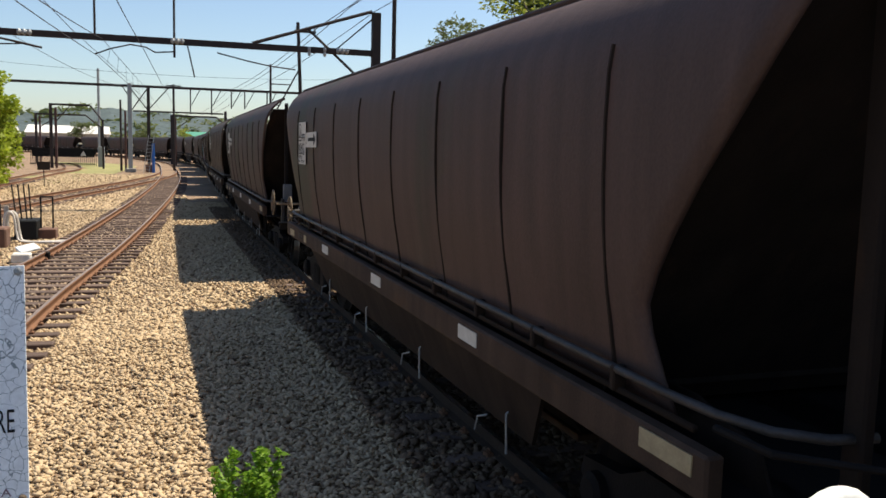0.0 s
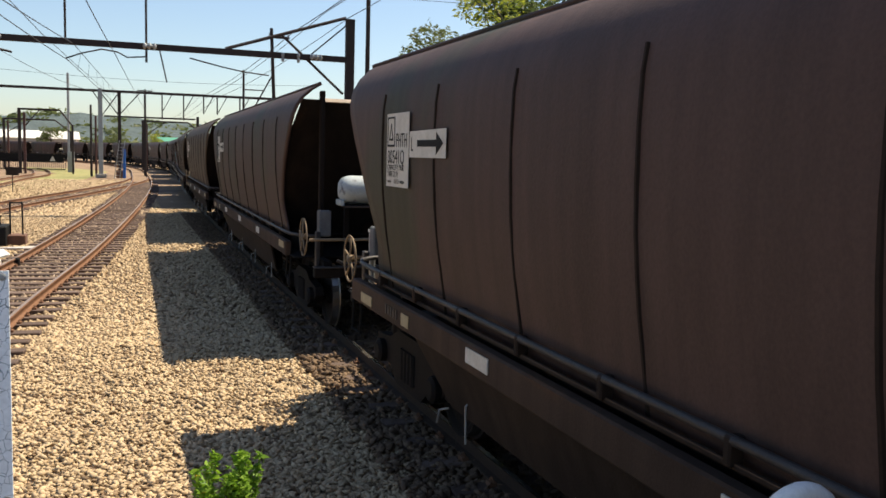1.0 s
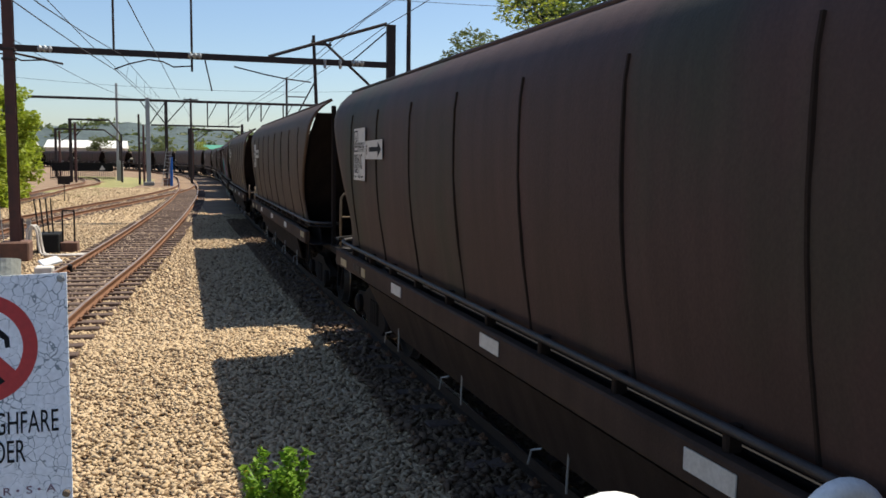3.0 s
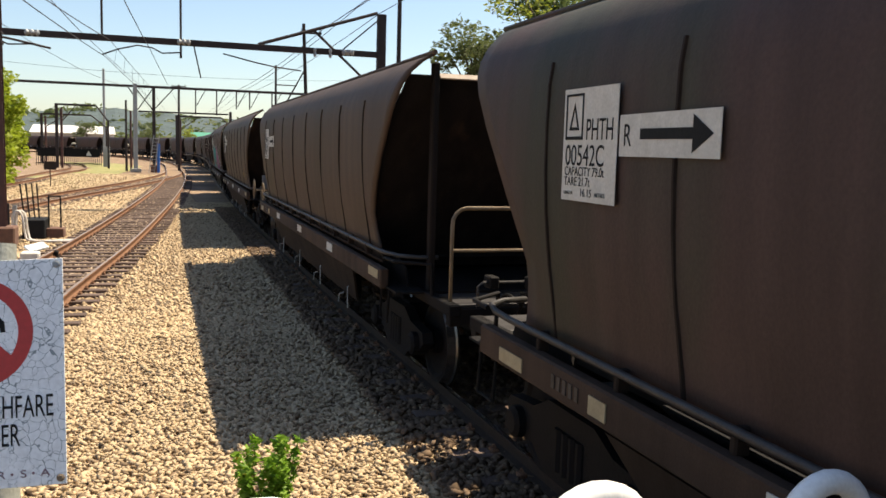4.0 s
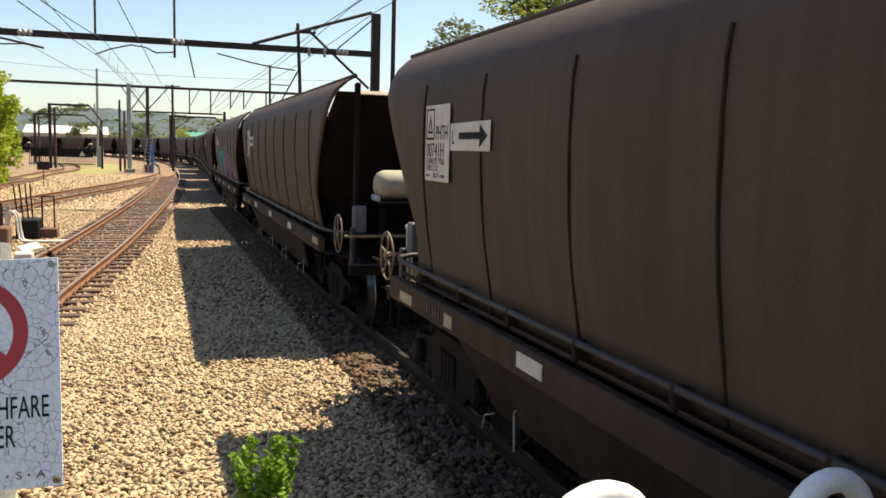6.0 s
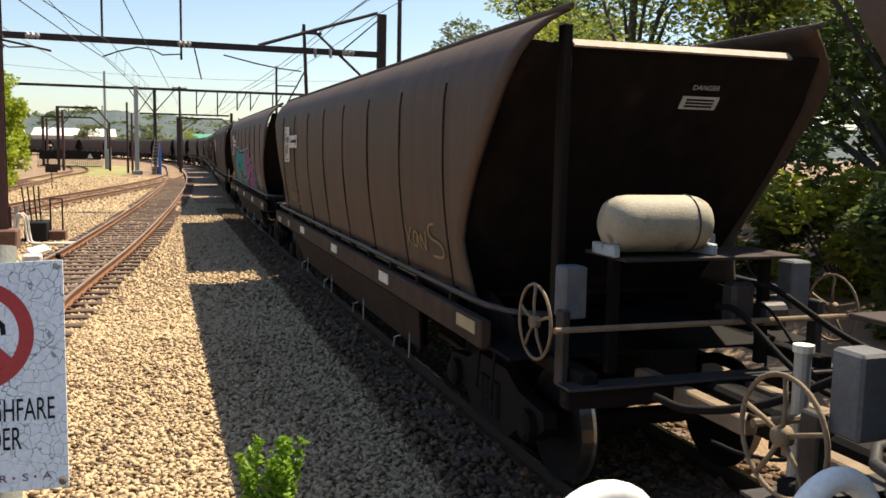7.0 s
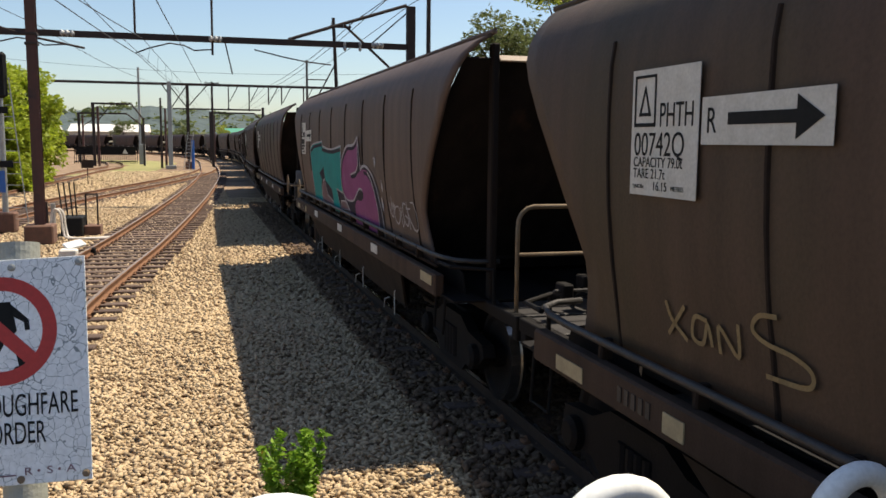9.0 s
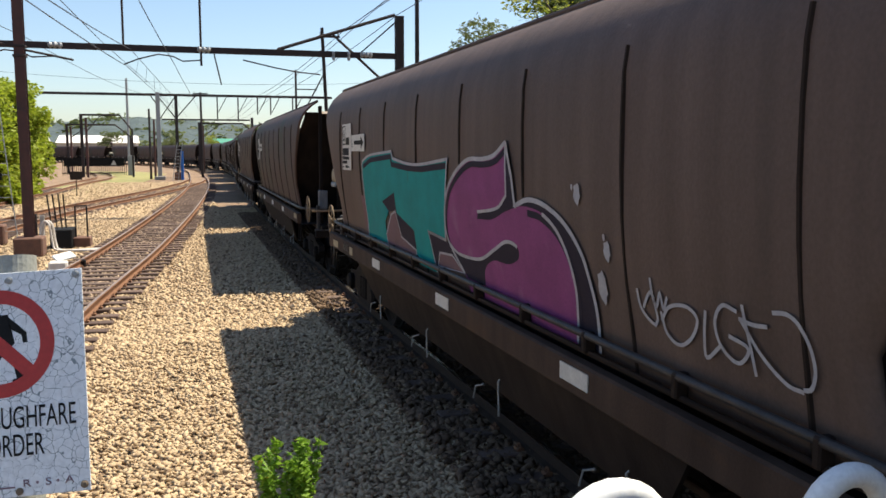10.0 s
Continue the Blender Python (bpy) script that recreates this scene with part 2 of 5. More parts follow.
def sign_face_mat():
    """White enamel with a net of grey cracks."""
    m = mat("crackled_white_enamel", (0.88, 0.90, 0.92), (0.80, 0.82, 0.84), 10, 0.45, bump=0)
    nt = m.node_tree
    N, L = nt.nodes, nt.links
    b = N["Principled BSDF"]
    src = b.inputs["Base Color"].links[0].from_socket
    tc = N.new("ShaderNodeTexCoord")
    nz = N.new("ShaderNodeTexNoise")
    nz.inputs["Scale"].default_value = 14
    L.new(tc.outputs["Object"], nz.inputs["Vector"])
    add = N.new("ShaderNodeMix")
    add.data_type = "RGBA"
    add.inputs[0].default_value = 0.06
    L.new(tc.outputs["Object"], add.inputs[6])
    L.new(nz.outputs["Color"], add.inputs[7])
    vo = N.new("ShaderNodeTexVoronoi")
    vo.feature = "DISTANCE_TO_EDGE"
    vo.inputs["Scale"].default_value = 30
    L.new(add.outputs[2], vo.inputs["Vector"])
    big = N.new("ShaderNodeTexNoise")
    big.inputs["Scale"].default_value = 5
    L.new(tc.outputs["Object"], big.inputs["Vector"])
    wid = N.new("ShaderNodeMapRange")
    wid.inputs[1].default_value, wid.inputs[2].default_value, wid.inputs[3].default_value, wid.inputs[4].default_value = 0.38, 0.68, 0.006, 0.042
    L.new(big.outputs[0], wid.inputs[0])
    lt = N.new("ShaderNodeMath")
    lt.operation = "LESS_THAN"
    L.new(vo.outputs["Distance"], lt.inputs[0])
    L.new(wid.outputs[0], lt.inputs[1])
    mx = N.new("ShaderNodeMix")
    mx.data_type = "RGBA"
    mx.inputs[7].default_value = (0.24, 0.28, 0.30, 1)
    L.new(lt.outputs[0], mx.inputs[0])
    L.new(src, mx.inputs[6])
    L.new(mx.outputs[2], b.inputs["Base Color"])
    return m


M_SIGN = sign_face_mat()


# ---- mesh helpers ----
def mesh_from(name, bm, material, smooth=False):
    me = bpy.data.meshes.new(name)
    bmesh.ops.recalc_face_normals(bm, faces=bm.faces)
    bm.to_mesh(me)
    bm.free()
    me.materials.append(material)
    if smooth:
        for p in me.polygons:
            p.use_smooth = True
    return me


def part(name, bm, material, parent, label="", smooth=False):
    ob = new(name, mesh_from(name, bm, material, smooth))
    ob.parent = parent
    if label:
        tagged(ob, label)
    return ob


def thing(name, x, y, z, label, category, group="", kind="", rz=0, rx=0, ry=0):
    e = new(name)
    e.empty_display_size = 0.2
    e.matrix_basis = pose(x, y, z, rx, ry, rz)
    return tagged(e, label, category, group, kind)


def box(bm, x0, x1, y0, y1, z0, z1, bevel=0.0, m=None):
    r = bmesh.ops.create_cube(bm, size=1.0)
    vs = r["verts"]
    for v in vs:
        v.co = Vector(((x0 + x1) / 2 + v.co.x * (x1 - x0), (y0 + y1) / 2 + v.co.y * (y1 - y0), (z0 + z1) / 2 + v.co.z * (z1 - z0)))
    if m is not None:
        bmesh.ops.transform(bm, matrix=m, verts=vs)
    if bevel:
        es = list({e for v in vs for e in v.link_edges})
        bmesh.ops.bevel(bm, geom=es, offset=bevel, segments=1, affect="EDGES", profile=0.7)
    return bm


def B(x0, x1, y0, y1, z0, z1, bevel=0.0):
    return box(bmesh.new(), x0, x1, y0, y1, z0, z1, bevel)


def tube(bm, pts, r, n=8, r2=None, caps=True):
    """A round bar through the points."""
    pts = [Vector(p) for p in pts]
    rings = []
    up = None
    for i, p in enumerate(pts):
        d = (pts[min(i + 1, len(pts) - 1)] - pts[max(i - 1, 0)]).normalized()
        if up is None:
            up = d.orthogonal().normalized()
        else:
            up = (up - d * up.dot(d)).normalized()
        side = d.cross(up)
        rr = r if r2 is None else r + (r2 - r) * i / (len(pts) - 1)
        rings.append([bm.verts.new(p + (up * math.cos(a) + side * math.sin(a)) * rr) for a in (2 * math.pi * k / n for k in range(n))])
    for a, b in zip(rings, rings[1:]):
        for k in range(n):
            bm.faces.new((a[k], a[(k + 1) % n], b[(k + 1) % n], b[k]))
    if caps:
        bm.faces.new(rings[0][::-1])
        bm.faces.new(rings[-1])
    return bm


def T(pts, r, n=8, r2=None):
    return tube(bmesh.new(), pts, r, n, r2)


def lathe(bm, prof, n=24, m=None):
    """prof: (radius, along) about the x axis."""
    rings = []
    for r, h in prof:
        rings.append([bm.verts.new((h, r * math.cos(2 * math.pi * k / n), r * math.sin(2 * math.pi * k / n))) for k in range(n)])
    for a, b in zip(rings, rings[1:]):
        for k in range(n):
            bm.faces.new((a[k], a[(k + 1) % n], b[(k + 1) % n], b[k]))
    bm.faces.new(rings[0][::-1])
    bm.faces.new(rings[-1])
    if m is not None:
        bmesh.ops.transform(bm, matrix=m, verts=[v for r in rings for v in r])
    return bm


def torus(bm, centre, axis, R, r, n=28, k=8):
    axis = Vector(axis).normalized()
    u = axis.orthogonal().normalized()
    w = axis.cross(u)
    rings = []
    for i in range(n):
        a = 2 * math.pi * i / n
        d = u * math.cos(a) + w * math.sin(a)
        rings.append([bm.verts.new(Vector(centre) + d * (R + r * math.cos(b)) + axis * r * math.sin(b)) for b in (2 * math.pi * j / k for j in range(k))])
    for i in range(n):
        a, b = rings[i], rings[(i + 1) % n]
        for j in range(k):
            bm.faces.new((a[j], a[(j + 1) % k], b[(j + 1) % k], b[j]))
    return bm


def text_mesh(name, body, size, m, material, parent, squeeze=1.0):
    """Flat raised lettering from the built-in font."""
    cu = bpy.data.curves.new(name, "FONT")
    cu.body, cu.size, cu.extrude = body, size, 0.0006
    tmp = bpy.data.objects.new(name, cu)
    scene.collection.objects.link(tmp)
    me = bpy.data.meshes.new_from_object(tmp.evaluated_get(bpy.context.evaluated_depsgraph_get()))
    bpy.data.objects.remove(tmp)
    me.transform(m @ Matrix.Diagonal((squeeze, 1, 1, 1)))
    me.materials.clear()
    me.materials.append(material)
    me.name = name
    ob = new(name, me)
    ob.parent = parent
    return ob


def poly(bm, pts, thick, m):
    """A flat plate with the outline pts (in x, y), thick along z, then moved by m."""
    lo = [bm.verts.new(m @ Vector((x, y, 0))) for x, y in pts]
    hi = [bm.verts.new(m @ Vector((x, y, thick))) for x, y in pts]
    bm.faces.new(lo[::-1])
    bm.faces.new(hi)
    for i in range(len(pts)):
        j = (i + 1) % len(pts)
        bm.faces.new((lo[i], lo[j], hi[j], hi[i]))
    return bm


def stroke(bm, pts, width, thick, m):
    """A flat painted line along pts, one joined ribbon."""
    closed = len(pts) > 3 and pts[0] == pts[-1]
    P = [Vector((x, y)) for x, y in (pts[:-1] if closed else pts)]
    n = len(P)
    rows = []
    for i, p in enumerate(P):
        a = P[i - 1] if (i or closed) else p
        d = P[(i + 1) % n] if (i < n - 1 or closed) else p
        t1, t2 = (p - a), (d - p)
        t1 = t1.normalized() if t1.length else t2.normalized()
        t2 = t2.normalized() if t2.length else t1
        q = Vector((-(t1 + t2).y, (t1 + t2).x))
        q = q.normalized() if q.length > 1e-5 else Vector((-t1.y, t1.x))
        q *= width / 2 * min(1.6, 1 / max(0.3, q.dot(Vector((-t1.y, t1.x)))))
        rows.append([bm.verts.new(m @ Vector((v.x, v.y, z))) for v, z in ((p + q, 0), (p - q, 0), (p - q, thick), (p + q, thick))])
    for i in range(n if closed else n - 1):
        u, w = rows[i], rows[(i + 1) % n]
        for k in range(4):
            bm.faces.new((u[k], u[(k + 1) % 4], w[(k + 1) % 4], w[k]))
    if not closed:
        bm.faces.new(rows[0][::-1])
        bm.faces.new(rows[-1])
    return bm


def spline(knots, n=12):
    """Smooth line through the knots (Catmull-Rom)."""
    P = [Vector(k) for k in knots]
    P = [2 * P[0] - P[1]] + P + [2 * P[-1] - P[-2]]
    out = []
    for i in range(1, len(P) - 2):
        a, b, c, d = P[i - 1:i + 3]
        for j in range(n):
            t = j / n
            out.append(0.5 * ((2 * b) + (c - a) * t + (2 * a - 5 * b + 4 * c - d) * t * t + (3 * b - a - 3 * c + d) * t ** 3))
    out.append(P[-2])
    return out


# ---- the line of the tracks ----
MAIN_X = 3.777
CURV_S = (0, 25, 50, 75, 100, 125, 150, 200)
CURV_K = (-0.00077, -0.00001, -0.00143, 0.00072, 0.00146, 0.00394, 0.00459, 0.00526)
_s = np.arange(-120.0, 430.0, 1.0)
_k = np.where(_s < 0, 0.0, np.interp(_s, CURV_S, CURV_K))
_h = np.cumsum(_k)
_h -= _h[120]
_x = np.cumsum(-np.sin(_h))
_y = np.cumsum(np.cos(_h))
_x += MAIN_X - _x[120]
_y -= _y[120]
_x += np.interp(_s, (-15, 5, 15, 22), (0.2, 0.01, -0.14, -0.17))


def main_at(s):
    return Vector((float(np.interp(s, _s, _x)), float(np.interp(s, _s, _y)), 0))


MAIN = [main_at(s) for s in range(-60, 400, 3)]
SECOND = spline([(-3.9, -12, 0), (-3.2, 3, 0), (-2.45, 14.6, 0), (-2.08, 18.8, 0), (-1.57, 24, 0), (-0.89, 33, 0), (-0.13, 45, 0), (0.65, 60.6, 0), (1.12, 77, 0), (1.18, 95, 0)], 6)
SECOND += [main_at(s) + Vector((math.cos(float(np.interp(s, _s, _h))), math.sin(float(np.interp(s, _s, _h))), 0)) * -4.5 for s in range(108, 300, 6)]
THIRD = spline([(-9.6, -5, 0), (-7.75, 20, 0), (-6.8, 30.5, 0), (-6.05, 37.5, 0), (-4.75, 45.4, 0), (-2.5, 56.9, 0), (-0.55, 68.4, 0), (0.75, 80, 0), (1.15, 92, 0)], 5)
FOURTH = spline([(-12.5, 20, 0), (-10.9, 35, 0), (-9.9, 46, 0), (-9.6, 54, 0), (-9.1, 63, 0), (-8.7, 78, 0), (-7.9, 92, 0), (-9.5, 108, 0), (-13, 125, 0)], 5)


# ---- ground ----
def build_ground():
    bm = bmesh.new()
    xs = [-3000, -600, -150, -60, -30, -14, -8, -4, 0, 3.8, 7.2, 9, 14, 30, 80, 300, 3000]
    ys = [-400, -60, -20, 0, 6, 12, 20, 35, 60, 90, 130, 200, 400, 1000, 4000]
    grid = []
    for y in ys:
        row = []
        for x in xs:
            z = -0.23
            if x >= 7.2:
                z += min(1.2, (x - 7.2) * 0.35)
            row.append(bm.verts.new((x, y, z)))
        grid.append(row)
    for a, b in zip(grid, grid[1:]):
        for i in range(len(xs) - 1):
            bm.faces.new((a[i], a[i + 1], b[i + 1], b[i]))
    g = new("ground", mesh_from("ground", bm, M_GROUND))
    tagged(g, "dusty tan crushed-stone rail yard ground", "ground", kind="structure")
    bm = bmesh.new()
    out = [(-10, 70), (-6.2, 62), (-4.2, 74), (-3.2, 92), (-2.2, 112), (-6, 124), (-14, 130), (-7, 100)]
    bm.faces.new([bm.verts.new((x, y, -0.205)) for x, y in out])
    tagged(new("lawn", mesh_from("lawn", bm, M_GRASS)), "patchy yellow-green dry grass beside the tracks", "grass", kind="structure")
    # raised bank on which the fence stands
    bm = bmesh.new()
    vs = [[bm.verts.new((x, y, z)) for x, z in ((-8, 0.9), (0.4, 0.9), (1.5, 0.35), (2.1, -0.24))] for y in (-30, -4, 3.1)]
    vs.append([bm.verts.new((x, 4.6, -0.24)) for x in (-8, 0.4, 1.5, 2.1)])
    for a, b in zip(vs, vs[1:]):
        for i in range(3):
            bm.faces.new((a[i], a[i + 1], b[i + 1], b[i]))
    tagged(new("embankment", mesh_from("embankment", bm, M_BANK)), "low earth bank beside the railway", "bank", kind="structure")


def stones(name, n, region, size, seed, z0=-0.235, keep=None, material=None):
    """Loose angular stones, one joined mesh."""
    rng = np.random.default_rng(seed)
    base = np.array([(1, 0, 0), (-0.9, 0.2, 0.1), (0.1, 1, 0), (-0.1, -1, 0.1), (0.1, 0.1, 1), (0, 0, -1), (0.62, 0.62, 0.5), (-0.5, -0.62, 0.55)], float)
    faces = np.array([(0, 6, 4), (0, 2, 6), (2, 4, 6), (2, 1, 4), (1, 7, 4), (1, 3, 7), (3, 4, 7), (3, 0, 4), (2, 0, 5), (1, 2, 5), (3, 1, 5), (0, 3, 5)])
    x = rng.uniform(region[0], region[1], n)
    u = rng.uniform(0, 1, n)
    y = region[2] + (region[3] - region[2]) * u ** 1.35
    if keep is not None:
        ok = keep(x, y)
        x, y = x[ok], y[ok]
    n = len(x)
    sc = size * rng.uniform(0.55, 1.25, (n, 1, 1)) * rng.uniform(0.6, 1.2, (n, 1, 3)) * np.array([1.15, 1.15, 0.66])
    jit = 1 + rng.uniform(-0.3, 0.35, (n, len(base), 1))
    P = base[None] * jit * sc
    a = rng.uniform(0, 6.28, n)
    t = rng.uniform(-0.9, 0.9, n)
    ct, st = np.cos(t)[:, None], np.sin(t)[:, None]
    yy, zz = P[:, :, 1] * ct - P[:, :, 2] * st, P[:, :, 1] * st + P[:, :, 2] * ct
    ca, sa = np.cos(a)[:, None], np.sin(a)[:, None]
    X = P[:, :, 0] * ca - yy * sa + x[:, None]
    Y = P[:, :, 0] * sa + yy * ca + y[:, None]
    Z = zz + z0 + rng.uniform(0.0, 0.035, n)[:, None]
    V = np.stack([X, Y, Z], -1).reshape(-1, 3)
    F = (faces[None] + (np.arange(n) * len(base))[:, None, None]).reshape(-1, 3)
    me = bpy.data.meshes.new(name)
    me.vertices.add(len(V))
    me.vertices.foreach_set("co", V.ravel())
    me.loops.add(F.size)
    me.loops.foreach_set("vertex_index", F.ravel().astype(np.int32))
    me.polygons.add(len(F))
    me.polygons.foreach_set("loop_start", np.arange(0, F.size, 3, dtype=np.int32))
    me.update(calc_edges=True)
    me.materials.append(material or M_STONE)
    return tagged(new(name, me), "tan and brown crushed stone ballast, loose and angular", "ballast", kind="stuff")


# ---- tracks ----
def resample(line, step, s0, s1):
    """Points and headings every step metres between two y values."""
    d = [0.0]
    for a, b in zip(line, line[1:]):
        d.append(d[-1] + (b - a).length)
    xs, ys = [p.x for p in line], [p.y for p in line]
    out, s = [], 0.0
    while s < d[-1]:
        x, y = np.interp(s, d, xs), np.interp(s, d, ys)
        x2, y2 = np.interp(s + 0.4, d, xs), np.interp(s + 0.4, d, ys)
        if s0 <= y <= s1 and s + 0.4 < d[-1]:
            out.append((float(x), float(y), math.atan2(-(x2 - x), y2 - y)))
        s += step
    return out


RAIL_PROFILE = [(-0.070, -0.15), (-0.070, -0.137), (-0.012, -0.118), (-0.010, -0.045), (-0.034, -0.036), (-0.034, -0.006), (-0.027, 0.0), (0.027, 0.0), (0.034, -0.006), (0.034, -0.036), (0.010, -0.045), (0.012, -0.118), (0.070, -0.137), (0.070, -0.15)]


def rail(parent, line, off, head, web):
    bm = bmesh.new()
    rings = []
    for x, y, h in line:
        c, s = math.cos(h), math.sin(h)
        rings.append([bm.verts.new((x + c * (off + px), y + s * (off + px), pz)) for px, pz in RAIL_PROFILE])
    n = len(RAIL_PROFILE)
    for a, b in zip(rings, rings[1:]):
        for k in range(n):
            f = bm.faces.new((a[k], a[(k + 1) % n], b[(k + 1) % n], b[k]))
            f.material_index = 1 if k == 6 else 0
    me = mesh_from("rail", bm, web)
    me.materials.append(head)
    ob = new("rail", me)
    ob.parent = parent


def sleeper_mesh(width=2.5):
    bm = bmesh.new()
    box(bm, -width / 2, width / 2, -0.115, 0.115, -0.28, -0.152, 0.012)
    return mesh_from("sleeper", bm, M_SLEEPER)


def clip_mesh():
    bm = bmesh.new()
    for s in (-1, 1):
        for r in (-0.7525, 0.7525):
            box(bm, r + s * 0.10 - 0.035, r + s * 0.10 + 0.035, -0.05, 0.05, -0.16, -0.118, 0.006)
            torus(bm, (r + s * 0.10, 0, -0.115), (1, 0, 0), 0.03, 0.009, 10, 5)
    return mesh_from("rail_fastening", bm, M_RAIL)


def build_track(name, line, y0, y1, label, head, ys0, ys1, clips=None):
    e = thing(name, 0, 0, 0, label, "railway track", "yard tracks", "structure")
    fine = resample(line, 1.5, y0, y1)
    for off in (-0.7525, 0.7525):
        rail(e, fine, off, head, M_RAILM if head is M_SHINY else M_RAIL)
    sm = SLEEPER
    rng = random.Random(name)
    for i, (x, y, h) in enumerate(resample(line, 0.64, ys0, ys1)):
        o = new("sleeper", sm)
        o.matrix_basis = pose(x + rng.uniform(-0.04, 0.04), y, rng.uniform(-0.008, 0.004), 0, 0, math.degrees(h) + rng.uniform(-0.8, 0.8))
        o.parent = e
        if clips and y < clips:
            c = new("rail_fastening", CLIPS)
            c.matrix_basis = pose(x, y, 0, 0, 0, math.degrees(h))
            c.parent = e
    return e


# ---- hopper wagon ----
# half width and height up the side: drawn in towards the sill, rounded in at the shoulder
SIDE = [(1.31, 1.33), (1.335, 1.5), (1.37, 1.72), (1.395, 1.87), (1.415, 2.03), (1.437, 2.25), (1.45, 2.5), (1.452, 2.8), (1.445, 3.05), (1.425, 3.19), (1.38, 3.32), (1.30, 3.445), (1.19, 3.55), (1.07, 3.625)]
ENDY = [5.62, 5.54, 5.46, 5.45, 5.54, 5.70, 5.90, 6.16, 6.36, 6.46, 6.52, 6.56, 6.61, 6.70]
SIDE_Z = [z for _, z in SIDE]
SIDE_X = [x for x, _ in SIDE]


def side_sheet(sx):
    bm = bmesh.new()
    fr = [-1, -0.97, -0.9] + [i / 10 for i in range(-8, 9)] + [0.9, 0.97, 1]
    outer, inner = [], []
    for (hx, z), ey in zip(SIDE, ENDY):
        ro, ri = [], []
        for f in fr:
            dent = 0.012 * noise.noise(Vector((sx * 3, f * 9, z * 1.7))) if 1.4 < z < 3.0 else 0
            ro.append(bm.verts.new((sx * (hx + dent - 0.012), f * ey, z)))
            ri.append(bm.verts.new((sx * (hx - 0.045), f * ey, z - 0.012)))
        outer.append(ro)
        inner.append(ri)
    n = len(fr)
    for rows in (outer, inner):
        for a, b in zip(rows, rows[1:]):
            for i in range(n - 1):
                bm.faces.new((a[i], a[i + 1], b[i + 1], b[i]))
    for i in (0, n - 1):
        for j in range(len(SIDE) - 1):
            bm.faces.new((outer[j][i], outer[j + 1][i], inner[j + 1][i], inner[j][i]))
    for j in (0, len(SIDE) - 1):
        for i in range(n - 1):
            bm.faces.new((outer[j][i], outer[j][i + 1], inner[j][i + 1], inner[j][i]))
    return bm


def seam(sx, y):
    """A slim weld rib that follows the side and the curved shoulder."""
    bm = bmesh.new()
    w = 0.017
    rows = []
    for hx, z in SIDE[:10]:
        rows.append([bm.verts.new((sx * (hx - 0.02), y - w, z)), bm.verts.new((sx * (hx + 0.001), y - w * 0.5, z + 0.004)), bm.verts.new((sx * (hx + 0.001), y + w * 0.5, z + 0.004)), bm.verts.new((sx * (hx - 0.02), y + w, z))])
    for a, b in zip(rows, rows[1:]):
        for k in range(3):
            bm.faces.new((a[k], a[k + 1], b[k + 1], b[k]))
    return bm


def end_sheet(sy):
    bm = bmesh.new()
    rows = []
    for z in (1.15, 1.6, 2.0, 2.5, 3.0, 3.2, 3.4):
        y = 6.5 - (3.4 - z) * 0.74
        hx = min(float(np.interp(z, SIDE_Z, SIDE_X)) - 0.04, 1.40 - max(0, z - 2.9) * 0.25)
        rows.append([bm.verts.new((x * hx, sy * y, z)) for x in (-1, -0.5, 0, 0.5, 1)])
    for a, b in zip(rows, rows[1:]):
        for i in range(4):
            bm.faces.new((a[i], a[i + 1], b[i + 1], b[i]))
    r = bmesh.ops.extrude_face_region(bm, geom=bm.faces[:])
    bmesh.ops.translate(bm, verts=[v for v in r["geom"] if isinstance(v, bmesh.types.BMVert)], vec=(0, -sy * 0.02, 0.012))
    return bm


def handwheel(bm, c, R=0.25):
    c = Vector(c)
    torus(bm, c, (1, 0, 0), R, 0.012, 32, 6)
    lathe(bm, [(0.045, -0.03), (0.045, 0.03)], 12, Matrix.Translation(c))
    for k in range(5):
        a = 2 * math.pi * k / 5 + 0.3
        d = Vector((0, math.cos(a), math.sin(a)))
        tube(bm, [c + d * 0.03, c + d * R * 0.5 + Vector((0.01, 0, 0)), c + d * R], 0.012, 6)
    return bm


def wheelset_mesh():
    bm = bmesh.new()
    for s in (-1, 1):
        prof = [(0.08, s * 0.66), (0.08, s * 0.69), (0.36, s * 0.70), (0.40, s * 0.685), (0.485, s * 0.685), (0.487, s * 0.71), (0.46, s * 0.725), (0.452, s * 0.82), (0.40, s * 0.82), (0.36, s * 0.79), (0.12, s * 0.76), (0.12, s * 0.84)]
        lathe(bm, prof, 28)
    lathe(bm, [(0.075, -1.0), (0.075, 1.0)], 12)
    for s in (-1, 1):
        for k in range(3):
            a = 2.1 * k
            box(bm, s * 0.85 - 0.01, s * 0.85 + 0.01, 0.05 * math.cos(a) - 0.015, 0.05 * math.cos(a) + 0.015, 0.05 * math.sin(a) - 0.015, 0.05 * math.sin(a) + 0.015)
    me = mesh_from("wheelset", bm, M_DARK)
    me.materials.append(M_TREAD)
    for p in me.polygons:
        c = p.center
        rr = math.hypot(c.y, c.z)
        if rr > 0.44 and 0.70 < abs(c.x) < 0.825:
            p.material_index = 1
    return me


